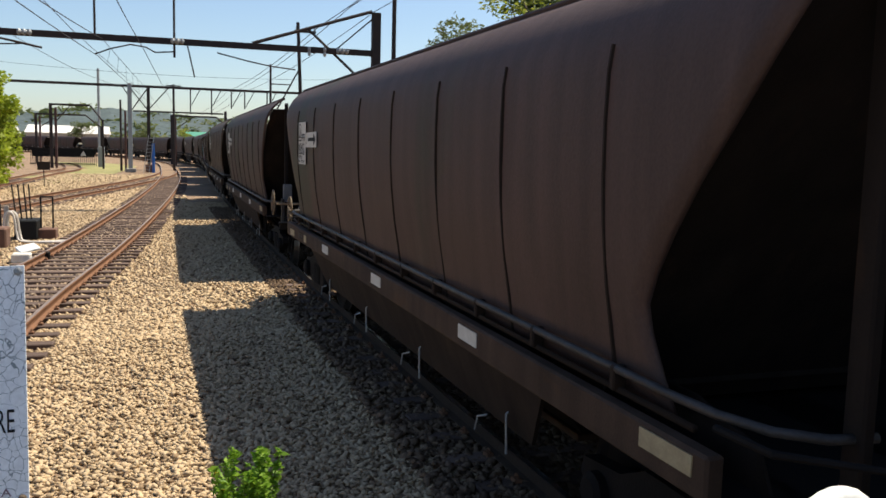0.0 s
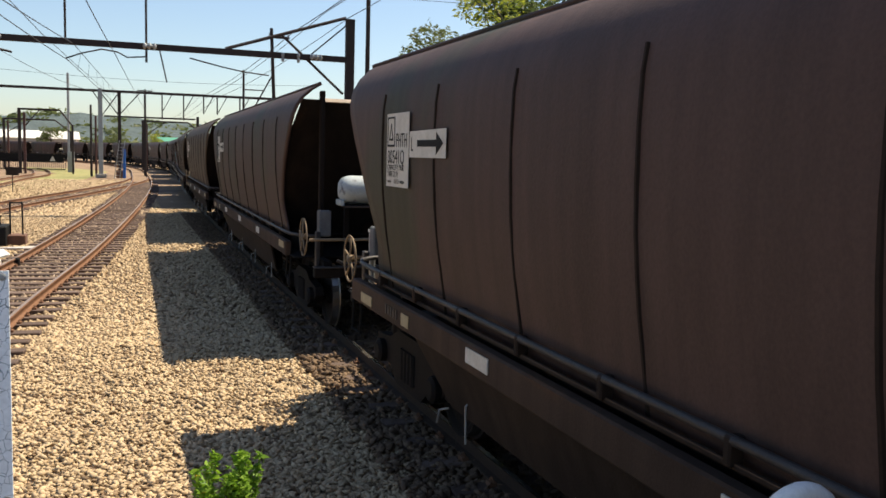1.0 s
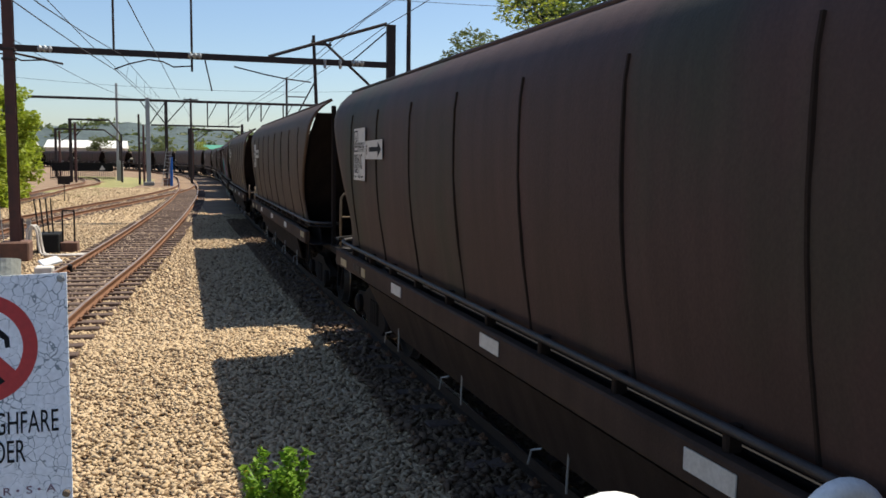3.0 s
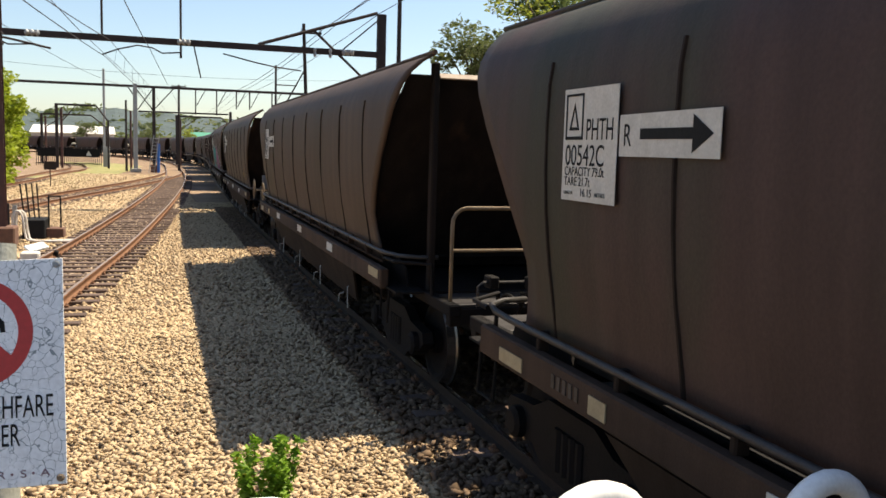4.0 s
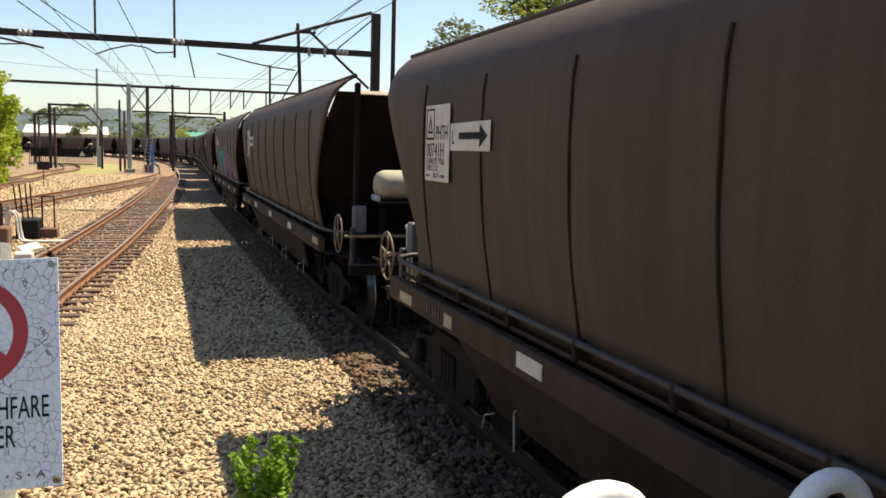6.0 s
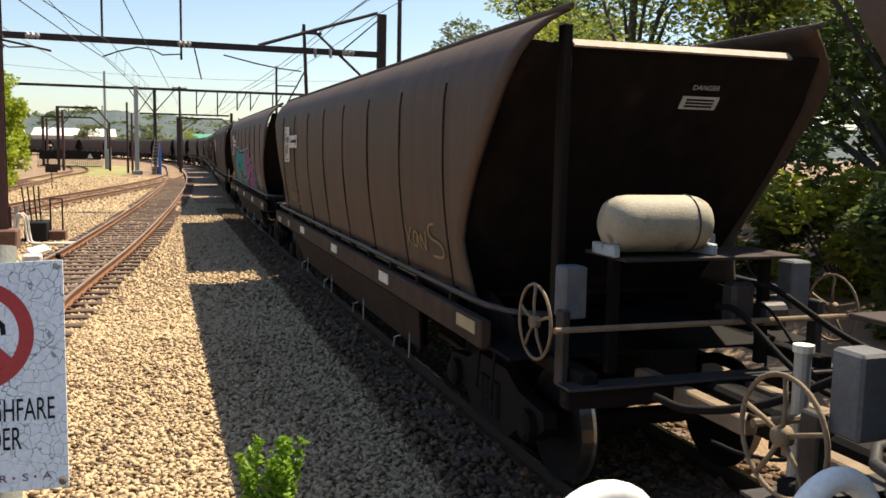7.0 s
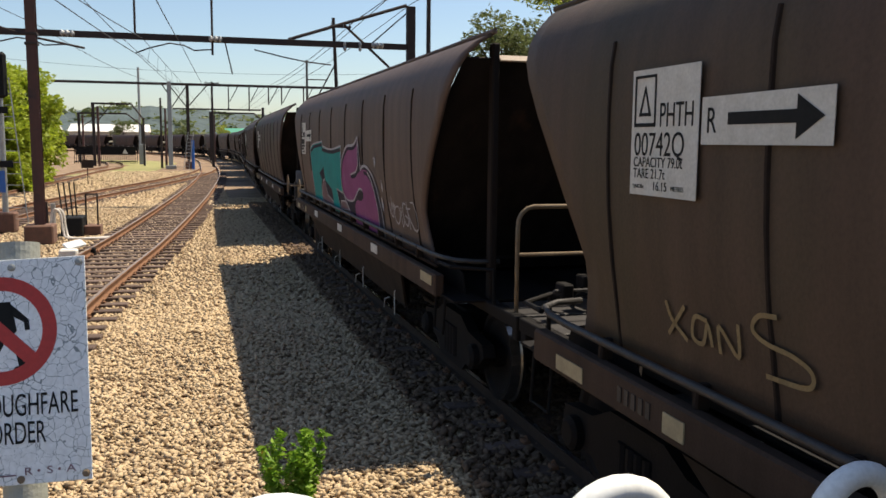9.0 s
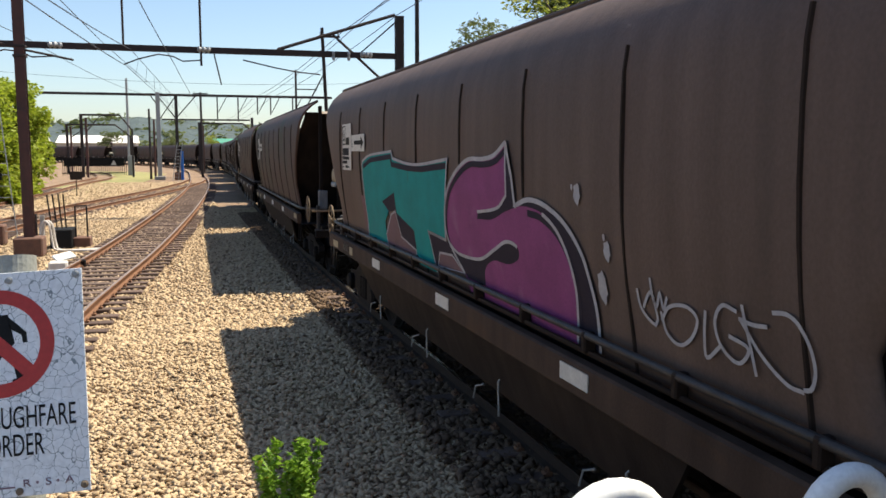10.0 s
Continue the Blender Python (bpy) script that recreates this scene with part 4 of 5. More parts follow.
def graffiti(e):
    """Spray-painted letters and scrawls on the fifth wagon; (to the right of the wagon's middle, height)."""
    bow = [(2.02, 2.21), (2.28, 2.27), (2.57, 2.25), (2.87, 2.15), (3.09, 1.98), (3.18, 1.79), (3.22, 1.60), (3.20, 1.36)]
    inner = [(2.23, 2.22), (2.47, 2.20), (2.73, 2.10), (2.89, 1.93), (2.95, 1.74), (2.93, 1.54), (2.88, 1.36)]
    bow, inner = smooth2(bow), smooth2(inner)
    top = smooth2([(0.60, 1.51), (0.26, 1.75), (0.20, 1.96), (0.33, 2.22), (0.60, 2.41), (0.98, 2.54), (1.34, 2.55), (1.62, 2.58), (1.87, 2.68)])
    paint("overspray", sheet([(-3.68, 2.02), (-3.41, 2.00), (-3.54, 1.41), (-3.67, 1.41)]), 0.0015, -1, M_PINKS, e, "thin pink overspray")
    teal = smooth2([(-3.56, 1.41), (-3.43, 1.78), (-3.43, 2.43)]) + smooth2([(-3.38, 2.48), (-2.91, 2.56), (-1.76, 2.61)]) + smooth2([(-1.69, 2.53), (-1.05, 2.48), (-0.49, 2.48), (0.40, 2.54)]) + [(0.26, 2.11), (0.14, 1.77), (-0.44, 1.80), (-0.33, 1.39), (-1.09, 1.39), (-1.04, 1.76), (-1.72, 1.90), (-1.75, 2.14), (-2.39, 2.00), (-2.11, 1.90), (-2.40, 1.75), (-2.43, 1.40)]
    paint("sprayed_letter", sheet(teal), 0.002, -1, M_TEAL, e, "flat teal sprayed letter")
    for pts in ([(-2.41, 2.00), (-1.74, 2.14), (-1.72, 1.90), (-1.04, 1.76), (-1.05, 1.53), (-1.65, 1.63), (-1.78, 1.93), (-2.09, 1.89)], [(-0.44, 1.79), (0.14, 1.77), (0.26, 1.76), (0.60, 1.50), (-0.33, 1.46)]):
        paint("sprayed_shadow", sheet(pts), 0.003, -1, M_SPRAYB, e)
    for pts in ([(-2.01, 1.86), (-1.76, 1.92), (-1.65, 1.63), (-1.06, 1.54), (-1.09, 1.45), (-2.40, 1.42), (-2.42, 1.59)], [(-0.13, 1.62), (0.29, 1.64), (0.58, 1.51), (-0.26, 1.47)]):
        paint("sprayed_face", sheet(pts), 0.0045, -1, M_PINKS, e, "dusty pink sprayed patch")
        paint("sprayed_highlight", line(pts + pts[:1], 0.022, False), 0.006, -1, M_SPRAYW, e)
    paint("sprayed_outline", line([(-3.36, 2.41), (-2.88, 2.50), (-1.80, 2.55), (-1.75, 2.46), (-1.05, 2.43), (-0.49, 2.43), (0.35, 2.48)], 0.06, False), 0.0045, -1, M_SPRAYB, e)
    paint("sprayed_highlight", line(teal[:-8], 0.03, False), 0.006, -1, M_SPRAYW, e)
    paint("sprayed_highlight", line([(-0.33, 1.42), (-0.44, 1.80), (0.14, 1.77)], 0.024, False), 0.006, -1, M_SPRAYW, e)
    purple = top + [(1.87, 2.28), (2.02, 2.21)] + inner + [(2.85, 1.34), (0.69, 1.36)]
    paint("sprayed_letter", sheet(purple), 0.002, -1, M_PURPLE, e, "flat purple sprayed letter")
    paint("sprayed_shadow", sheet(bow + inner[::-1]), 0.003, -1, M_SPRAYB, e, "black sprayed letter shadow")
    notch = [(1.89, 2.66), (1.98, 2.44), (2.03, 2.20)] + smooth2([(1.79, 2.15), (1.49, 2.07), (1.14, 2.05)]) + smooth2([(1.17, 2.11), (1.64, 2.17), (1.86, 2.28)])
    paint("sprayed_shadow", sheet(notch), 0.003, -1, M_SPRAYB, e)
    curl = smooth2([(0.26, 1.75), (0.52, 1.68), (1.08, 1.70), (1.47, 1.82), (1.78, 1.92), (2.00, 1.90), (1.99, 1.81), (1.75, 1.74), (1.43, 1.73), (1.19, 1.63), (1.13, 1.47)]) + [(0.66, 1.48)]
    paint("sprayed_shadow", sheet(curl), 0.003, -1, M_SPRAYB, e)
    for pts, w in ((top, 0.035), ([(1.87, 2.68), (1.98, 2.44), (2.03, 2.21)] + bow, 0.036), (inner[6:], 0.03), (curl[:26], 0.028), (notch[-11:] + [(1.87, 2.66)], 0.026)):
        paint("sprayed_highlight", line(pts, w, False), 0.006, -1, M_SPRAYW, e, "chalky white sprayed keyline")
    for pts in (top[4:], inner):
        paint("sprayed_outline", line([(x + 0.03, z - 0.045) for x, z in pts], 0.05, False), 0.0045, -1, M_SPRAYB, e)
    for x, z, w, h in ((3.07, 2.35, 0.045, 0.065), (3.00, 2.39, 0.014, 0.02), (3.43, 2.03, 0.04, 0.06), (3.33, 1.80, 0.055, 0.10), (3.40, 2.11, 0.015, 0.022)):
        paint("paint_blot", sheet([(x + w * (1 + 0.18 * math.sin(7 * t + x)) * math.cos(t), z + h * (1 + 0.15 * math.sin(5 * t + z)) * math.sin(t)) for t in (0.35 * q for q in range(18))]), 0.002, -1, M_SPRAYW, e)
    for q in ([(3.75, 1.86), (3.77, 1.76), (3.85, 1.70), (3.92, 1.68)], [(3.90, 1.94), (3.91, 1.86), (3.94, 1.73), (3.91, 1.68)], [(3.80, 1.76), (3.89, 1.86), (3.94, 1.79), (3.99, 1.87), (4.01, 1.79), (4.06, 1.86)], [(3.98, 1.72), (4.07, 1.81), (4.23, 1.84), (4.32, 1.79), (4.25, 1.68), (4.13, 1.62), (4.02, 1.66), (3.98, 1.77)], [(4.40, 1.85), (4.37, 1.73), (4.37, 1.61), (4.49, 1.69)],
              [(4.65, 1.89), (4.54, 1.90), (4.47, 1.81), (4.49, 1.71), (4.57, 1.65), (4.65, 1.65), (4.71, 1.73), (4.57, 1.76)], [(4.69, 1.93), (4.72, 1.78), (4.75, 1.61)], [(4.86, 1.86), (4.76, 1.85), (4.66, 1.86)], [(4.67, 1.86), (4.80, 1.72), (4.95, 1.63), (5.06, 1.62)], [(4.90, 1.93), (4.99, 1.94), (5.06, 1.91), (5.12, 1.83), (5.14, 1.73), (5.11, 1.65), (5.06, 1.63)]):
        paint("spray_scrawl", line(q, 0.02), 0.003, -1, M_SPRAYW, e, "thin white sprayed scrawl")


def ochre_scrawl(e, sx, a0, z0, size):
    S = [[(0, 0.2), (0.05, 0.1), (0.2, 0.0)], [(0.2, 0.2), (0.1, 0.1), (0.0, 0.0)], [(0.42, 0.16), (0.30, 0.16), (0.26, 0.04), (0.36, 0.02), (0.42, 0.14), (0.45, 0.02)], [(0.52, 0.0), (0.53, 0.15), (0.68, 0.02), (0.70, 0.2)], [(1.02, 0.3), (0.88, 0.28), (0.82, 0.2), (0.92, 0.15), (1.12, 0.13), (1.24, 0.08), (1.2, 0.0), (0.9, -0.02)]]
    for q in S:
        paint("spray_scrawl", line([(a0 + x * size, z0 + z * size) for x, z in q], 0.024), 0.003, sx, M_SPRAYY, e, "faded ochre sprayed scrawl")


def wagon_pose(k, t):
    s = CENTRE0 + SPACING * k - SPEED * t + wagon_shift(k)
    a, b = main_at(s - 5.35), main_at(s + 5.35)
    d = b - a
    c = (a + b) / 2
    return pose(c.x, c.y, 0, 0, 0, math.degrees(math.atan2(-d.x, d.y)) + (180 if k % 2 else 0))


def build_train():
    base = build_wagon()
    base.matrix_basis = wagon_pose(0, 0)
    wagons = {0: base}
    for k in list(range(-2, 0)) + list(range(1, 22)):
        wagons[k] = copy_thing(base, wagon_pose(k, 0))
    # only every second wagon carries the hoop railing
    for k, w in wagons.items():
        for o in [o for o in w.children if k % 2 and o.name.split(".")[0] in ("end_railing", "capped_pipe", "end_plate_box")]:
            for q in list(o.children) + [o]:
                bpy.data.objects.remove(q)
    for k, digits in NUMBERS.items():
        number_plate(wagons[k], k % 2, digits, {0: -0.21, 1: -0.28, 2: -0.12, 3: -0.31}[k])
    for k in range(4, 9):
        number_plate(wagons[k], k % 2, None, -0.30)
    for k, paint_tone in ((2, M_BODYO), (3, M_BODYO), (4, M_BODYG)):
        for o in wagons[k].children:
            if o.name.split(".")[0] in ("side_panel", "top_coaming"):
                o.data = o.data.copy()
                o.data.materials[0] = paint_tone
    graffiti(wagons[4])
    tagged(wagons[4], "brown coal hopper wagon sprayed with teal and purple graffiti letters")
    ochre_scrawl(wagons[3], 1, 3.73, 1.64, 0.97)
    ochre_scrawl(wagons[3], 1, -4.48, 1.61, 0.90)
    for o in wagons[1].children:
        if o.name.startswith("air_tank"):
            o.data = o.data.copy()
            o.data.materials[0] = M_TANKB
            tagged(o, "faded blue-grey air reservoir lying crosswise")
    return wagons


# ---- overhead line structures ----
def truss_member(parent, a, b, r=0.05, material=None, name="brace"):
    part(name, T([a, b], r, 6), material or M_GANTRY, parent)


def build_gantry_near():
    """Single-beam portal over the yard tracks."""
    y, z = 39.6, 6.97
    e = thing("overhead_gantry", 9.45, y, -0.2, "dark steel overhead-line gantry with a long single beam and raking strut", "gantry", "overhead gantries")
    o = lambda x, dz, dy=0.0: (x - 9.45, dy, dz + 0.2)
    part("beam", B(-23.5, 0.06, -0.11, 0.11, z + 0.2 - 0.13, z + 0.2 + 0.13, 0.01), M_GANTRY, e)
    part("mast", B(0.06, 0.44, -0.17, 0.17, 0, 9.0, 0.01), M_GANTRY, e)
    truss_member(e, o(9.5, 8.85), o(4.1, 7.1), 0.075, name="raking_strut")
    truss_member(e, o(6.6, 7.85), o(9.4, 5.4), 0.06)
    truss_member(e, o(9.5, 8.5), o(7.9, 7.1), 0.035, M_WIRE, "stay_rod")
    for x in (6.6, 7.3):
        part("insulator", lathe(bmesh.new(), [(0.05, -0.2), (0.08, -0.1), (0.05, 0), (0.08, 0.1), (0.05, 0.2)], 10, pose(x - 9.45, -0.15, z + 0.12, 0, 90, 0)), M_GALV, e)
    for x in (-5.0, 0.95, 8.1):
        part("beam_insulator", lathe(bmesh.new(), [(0.06, -0.28), (0.15, -0.2), (0.07, -0.1), (0.15, 0), (0.07, 0.1), (0.15, 0.2), (0.06, 0.28)], 10, Matrix.Translation((x - 9.45, -0.2, z + 0.2))), M_GALV, e, "pale porcelain beam insulator")
    for x, zb, zt in ((0.82, 6.3, 9.6), (-2.35, 6.9, 9.8)):
        part("drop_bracket", T([o(x, zt), o(x, zb)], 0.05, 6), M_GANTRY, e)
    # registration arms, arched
    for x0, x1, s in ((-2.35, 0.8, 1), (-8.3, -4.9, 1)):
        pts = [(x0, 6.25), (x0 + 0.6, 6.5), (x0 + 1.4, 6.72), (x0 + 2.0, 6.65), (x0 + 2.4, 6.45), (x1, 6.52)]
        part("registration_arm", T([o(x, q, -0.2) for x, q in pts], 0.03, 6), M_GANTRY, e)
    part("steady_arm", T([o(2.6, 6.6), o(4.0, 6.3), o(4.9, 6.15), o(6.0, 6.05)], 0.03, 6), M_GANTRY, e)
    part("drop_arm", T([o(1.35, 6.9), o(1.5, 6.2), o(1.65, 5.5)], 0.03, 6), M_GANTRY, e)
    return e


def build_gantry_mid():
    y, z = 89.0, 8.02
    e = thing("overhead_gantry", -2.4, y, -0.2, "tall dark overhead-line gantry with twin latticed posts", "gantry", "overhead gantries")
    part("beam", B(-10.5, 17.0, -0.1, 0.1, z + 0.08, z + 0.32, 0.01), M_GANTRY, e)
    part("post", B(-0.2, 0.2, -0.15, 0.15, 0, z + 0.45, 0.01), M_GALV, e, "pale galvanised upright")
    part("post", B(1.55, 1.85, -0.15, 0.15, 0, z + 0.3, 0.01), M_GANTRY, e)
    part("footing", B(-0.5, 0.5, -0.4, 0.4, 0, 0.35, 0.04), M_CONC, e)
    part("footing", B(1.35, 2.05, -0.3, 0.3, 0, 0.75, 0.04), M_BRICKC, e)
    for a, b in (((0, z - 0.1), (1.6, z - 2.2)), ((1.7, z - 2.2), (3.6, z)), ((0.1, z - 2.4), (1.6, z - 0.2)), ((-0.1, z - 0.9), (-0.7, z))):
        truss_member(e, (a[0], 0, a[1] + 0.2), (b[0], 0, b[1] + 0.2), 0.055)
    part("low_beam", B(0.2, 9.0, 3.9, 4.1, z - 2.1, z - 1.95), M_GANTRY, e)
    for x in (5.6, 7.6, 9.5, 10.8, 13.0):
        part("drop_bracket", B(x - 0.06, x + 0.06, -0.06, 0.06, z - (2.3 if x < 8 else 1.6), z + 0.2), M_GANTRY, e)
        truss_member(e, (x + 0.1, 0, z - 1.4), (x + 0.9, 0, z + 0.1), 0.04)
    part("far_post", B(8.8, 9.05, -0.1, 0.1, 0, z - 1.9), M_GANTRY, e)
    return e


def build_arch(x, y, w, h, label):
    e = thing("portal_frame", x, y, -0.2, label, "gantry", "overhead gantries")
    part("post", B(-0.28, 0.02, -0.15, 0.15, 0, h, 0.01), M_GANTRY, e)
    part("post", B(0.22, 0.45, -0.15, 0.15, 0, h - 0.3, 0.01), M_MAST, e)
    part("beam", B(-0.3, w * 0.76, -0.08, 0.08, h - 0.1, h + 0.1, 0.01), M_GANTRY, e)
    truss_member(e, (w * 0.76, 0, h), (w, 0, h * 0.76), 0.09)
    part("far_post", B(w - 0.1, w + 0.1, -0.1, 0.1, 0, h * 0.78), M_GANTRY, e)
    truss_member(e, (0.4, 0, h * 0.74), (w * 0.36, 0, h - 0.05), 0.06)
    return e


def pole(name, x, y, h, r, label, material, arms=(), tilt=0.0):
    e = thing(name, x, y, -0.2, label, "pole")
    part("shaft", T([(0, 0, 0), (tilt, 0, h)], r, 10, r * 0.8), material, e)
    for z, w in arms:
        part("crossarm", B(-w, w, -0.05, 0.05, z - 0.05, z + 0.05), M_GANTRY, e)
        for x_ in (-w * 0.85, w * 0.85):
            part("insulator", B(x_ - 0.03, x_ + 0.03, -0.03, 0.03, z + 0.05, z + 0.2), M_GALV, e)
    return e


def build_left_mast():
    e = thing("overhead_mast", -4.05, 25.2, -0.2, "red-brown painted steel overhead-line mast on a rusty footing", "mast")
    part("web", B(-0.025, 0.025, -0.12, 0.12, 0.5, 11.5), M_MAST, e)
    for s in (-1, 1):
        part("flange", B(-0.125, 0.125, s * 0.125 - 0.012, s * 0.125 + 0.012, 0.5, 11.5), M_MAST, e)
    part("footing", B(-0.36, 0.36, -0.36, 0.36, 0, 0.52, 0.04), M_BRICKC, e)
    for z in (5.25, 5.5):
        part("band", B(-0.16, 0.16, -0.16, 0.16, z, z + 0.07, 0.01), M_GANTRY, e)
    part("bracket_arm", T([(0.1, 0, 5.45), (0.5, 0.3, 5.4), (1.2, 0.8, 5.3)], 0.03, 6), M_GANTRY, e)
    part("bracket_arm", T([(-0.1, 0, 5.5), (-1.4, 0.2, 5.9)], 0.025, 6), M_GANTRY, e)
    return e


def wire(pts, r=0.012, sag=0.0, name="overhead_wire", group="overhead wires"):
    P = []
    for a, b in zip(pts, pts[1:]):
        a, b = Vector(a), Vector(b)
        for i in range(13):
            t = i / 12
            p = a.lerp(b, t)
            p.z -= sag * 4 * t * (1 - t)
            P.append(p)
    ob = new(name, mesh_from(name, T(P, r, 5), M_WIRE))
    return tagged(ob, "thin dark overhead wire strung between the gantries", "wire", group)


def build_wires():
    # contact and catenary wires over the yard tracks
    for pts in ([(-4.5, 2, 6.0), (-3.36, 22, 6.04), (-2.25, 39.6, 6.2), (-0.6, 89, 6.5), (0.6, 128, 6.4)], [(-3.9, 2, 6.1), (-2.88, 22, 6.06), (-2.05, 39.6, 6.9), (-1.0, 89, 8.0), (0.4, 128, 7.4)],
                [(-2.2, 5, 7.1), (-1.13, 27, 6.96), (-0.44, 39.6, 6.6), (1.49, 89, 6.6), (2.9, 128, 6.4)], [(-4.6, 8, 7.9), (-3.25, 39.6, 7.23), (-2.04, 89, 8.2), (-1.2, 128, 7.4)]):
        wire(pts, 0.016, 0.04)
    for y in (44, 50, 57, 64, 72, 80):
        t = (y - 39.6) / 49.4
        wire([(-2.25 + 1.65 * t, y, 6.2 + 0.3 * t), (-2.05 + 1.05 * t, y, 6.9 + 1.1 * t)], 0.008, 0, "dropper_wire", "dropper wires")
    wire([(-8.5, 4, 8.4), (-6.2, 39.6, 7.3), (-2.4, 89, 7.9), (-1, 128, 7.2)], 0.014, 0.5)
    # feeders over the main line, rising past the mast
    for x0, z0, x1, z1 in ((7.1, 8.05, 7.9, 7.9), (8.5, 9.0, 8.5, 7.8), (9.6, 8.85, 9.6, 7.9)):
        wire([(x0 + 1.6, 6, z0 + 2.0), (x0, 39.6, z0), (x1 - 1.2, 89, z1), (x1 - 2.4, 128, z1 - 1.0)], 0.018, 0.35)
    # cross-span wires
    wire([(-14, 33, 10.2), (-5.5, 33, 9.1), (4.5, 33, 8.75), (14, 33, 8.8)], 0.010, 0.05, "span_wire", "span wires")
    wire([(-12, 60, 7.6), (12, 60, 7.3)], 0.010, 0.4, "span_wire", "span wires")
    e = thing("span_insulator", 5.3, 33, 8.74, "pair of dark strain insulators on a span wire", "insulator")
    for dx in (-0.28, 0, 0.28):
        part("disc", lathe(bmesh.new(), [(0.03, -0.12), (0.07, -0.06), (0.07, 0.06), (0.03, 0.12)], 10, Matrix.Translation((dx, 0, 0))), M_GANTRY, e)


# ---- yard furniture ----
def build_signal():
    e = thing("signal_post", -5.55, 28.6, -0.2, "grey railway signal mast with a black three-lamp head and ladder", "railway signal")
    part("mast", T([(0, 0, 0), (0, 0, 5.0)], 0.085, 12), M_GALV, e)
    hd = part("signal_head", B(-0.32, 0.24, -0.2, 0.0, 4.0, 5.35, 0.08), M_BLACK, e, "black signal head with three round lenses")
    for z in (4.3, 4.65, 5.0):
        part("lens", lathe(bmesh.new(), [(0.09, -0.03), (0.09, 0.02)], 18, pose(-0.05, -0.21, z, 0, 0, 90)), M_GALV, hd)
        part("hood", T([(-0.05 + 0.12 * math.cos(a), -0.26, z + 0.12 * math.sin(a)) for a in (0, 0.6, 1.2, 1.9, 2.5, 3.14)], 0.03, 6), M_BLACK, hd)
    part("id_plate", B(-0.2, 0.22, -0.13, -0.11, 3.55, 3.75), M_BLACK, e)
    part("lower_box", B(-0.3, 0.3, -0.18, -0.08, 1.95, 2.15, 0.02), M_BLACK, e)
    part("blue_plate", B(-0.25, 0.06, -0.14, -0.12, 1.2, 1.85), M_BLUE, e, "blue enamel notice plate")
    part("base", B(-0.3, 0.3, -0.3, 0.3, 0, 0.6, 0.04), M_BRICKC, e)
    lad = part("ladder", T([(0.65, -0.1, 0), (0.28, -0.1, 4.6)], 0.018, 6), M_GALV, e)
    for i in range(12):
        z = 0.4 + i * 0.34
        part("rung", T([(0.0, -0.1, z), (0.65 - z * 0.08, -0.1, z)], 0.012, 5), M_GALV, lad)


def build_lever_frame():
    e = thing("ground_frame", -3.45, 27.4, -0.2, "black point-lever ground frame with upright handles", "lever frame")
    part("base_box", B(-0.35, 0.25, -0.5, 0.5, 0, 0.55, 0.03), M_BLACK, e)
    part("side_box", B(0.25, 0.72, -0.3, 0.3, 0, 0.28, 0.02), M_BRICKC, e)
    for i, (x, dx) in enumerate(((-0.3, -0.12), (-0.18, -0.1), (-0.06, -0.08), (0.04, -0.06))):
        part("lever", T([(x, -0.2 + 0.1 * i, 0.4), (x + dx, -0.2 + 0.1 * i, 1.55)], 0.022, 6), M_BLACK, e)
    for x in (0.3, 0.62):
        part("guard_post", T([(x, 0, 0.2), (x, 0, 1.2)], 0.025, 6), M_BLACK, e)
    part("guard_rail", T([(0.3, 0, 1.2), (0.62, 0, 1.2)], 0.02, 6), M_BLACK, e)
    part("stop_post", B(-0.85, -0.7, -0.3, -0.2, 0, 1.0, 0.01), M_GANTRY, e)
    part("stop_post", B(-0.62, -0.5, -0.3, -0.2, 0, 0.95, 0.01), M_CONC, e)
    c = thing("conduit", -3.5, 26.2, -0.2, "loose white plastic conduit bent over and run along the ballast", "conduit")
    for i, (x, y) in enumerate(((-0.45, 0), (-0.38, 0.08))):
        part("pipe", T([v[:] for v in spline([(x, y, 0.02), (x + 0.02, y, 0.6), (x + 0.12, y, 0.85), (x + 0.26, y, 0.72), (x + 0.32, y, 0.25), (x + 0.45, y - 0.1, 0.04), (x + 1.1, y - 0.2 - 0.25 * i, 0.04), (x + 1.85, y + 0.1 - 0.6 * i, 0.04)], 6)], 0.032, 7), M_PVC, c)
    w = thing("white_box", -2.85, 21.9, -0.2, "white plastic junction box lying on the ballast", "box")
    part("box_body", B(-0.28, 0.12, -0.2, 0.2, 0, 0.22, 0.03), M_PVC, w)
    part("bent_lid", box(bmesh.new(), -0.05, 0.4, 0.1, 0.6, 0.16, 0.22, 0.02, pose(0, 0, 0.02, 8, -12, 20)), M_WHITE, w, "tipped white lid")
    part("dark_fitting", B(0.32, 0.48, 0.3, 0.5, 0.02, 0.2, 0.03), M_DARK, w)


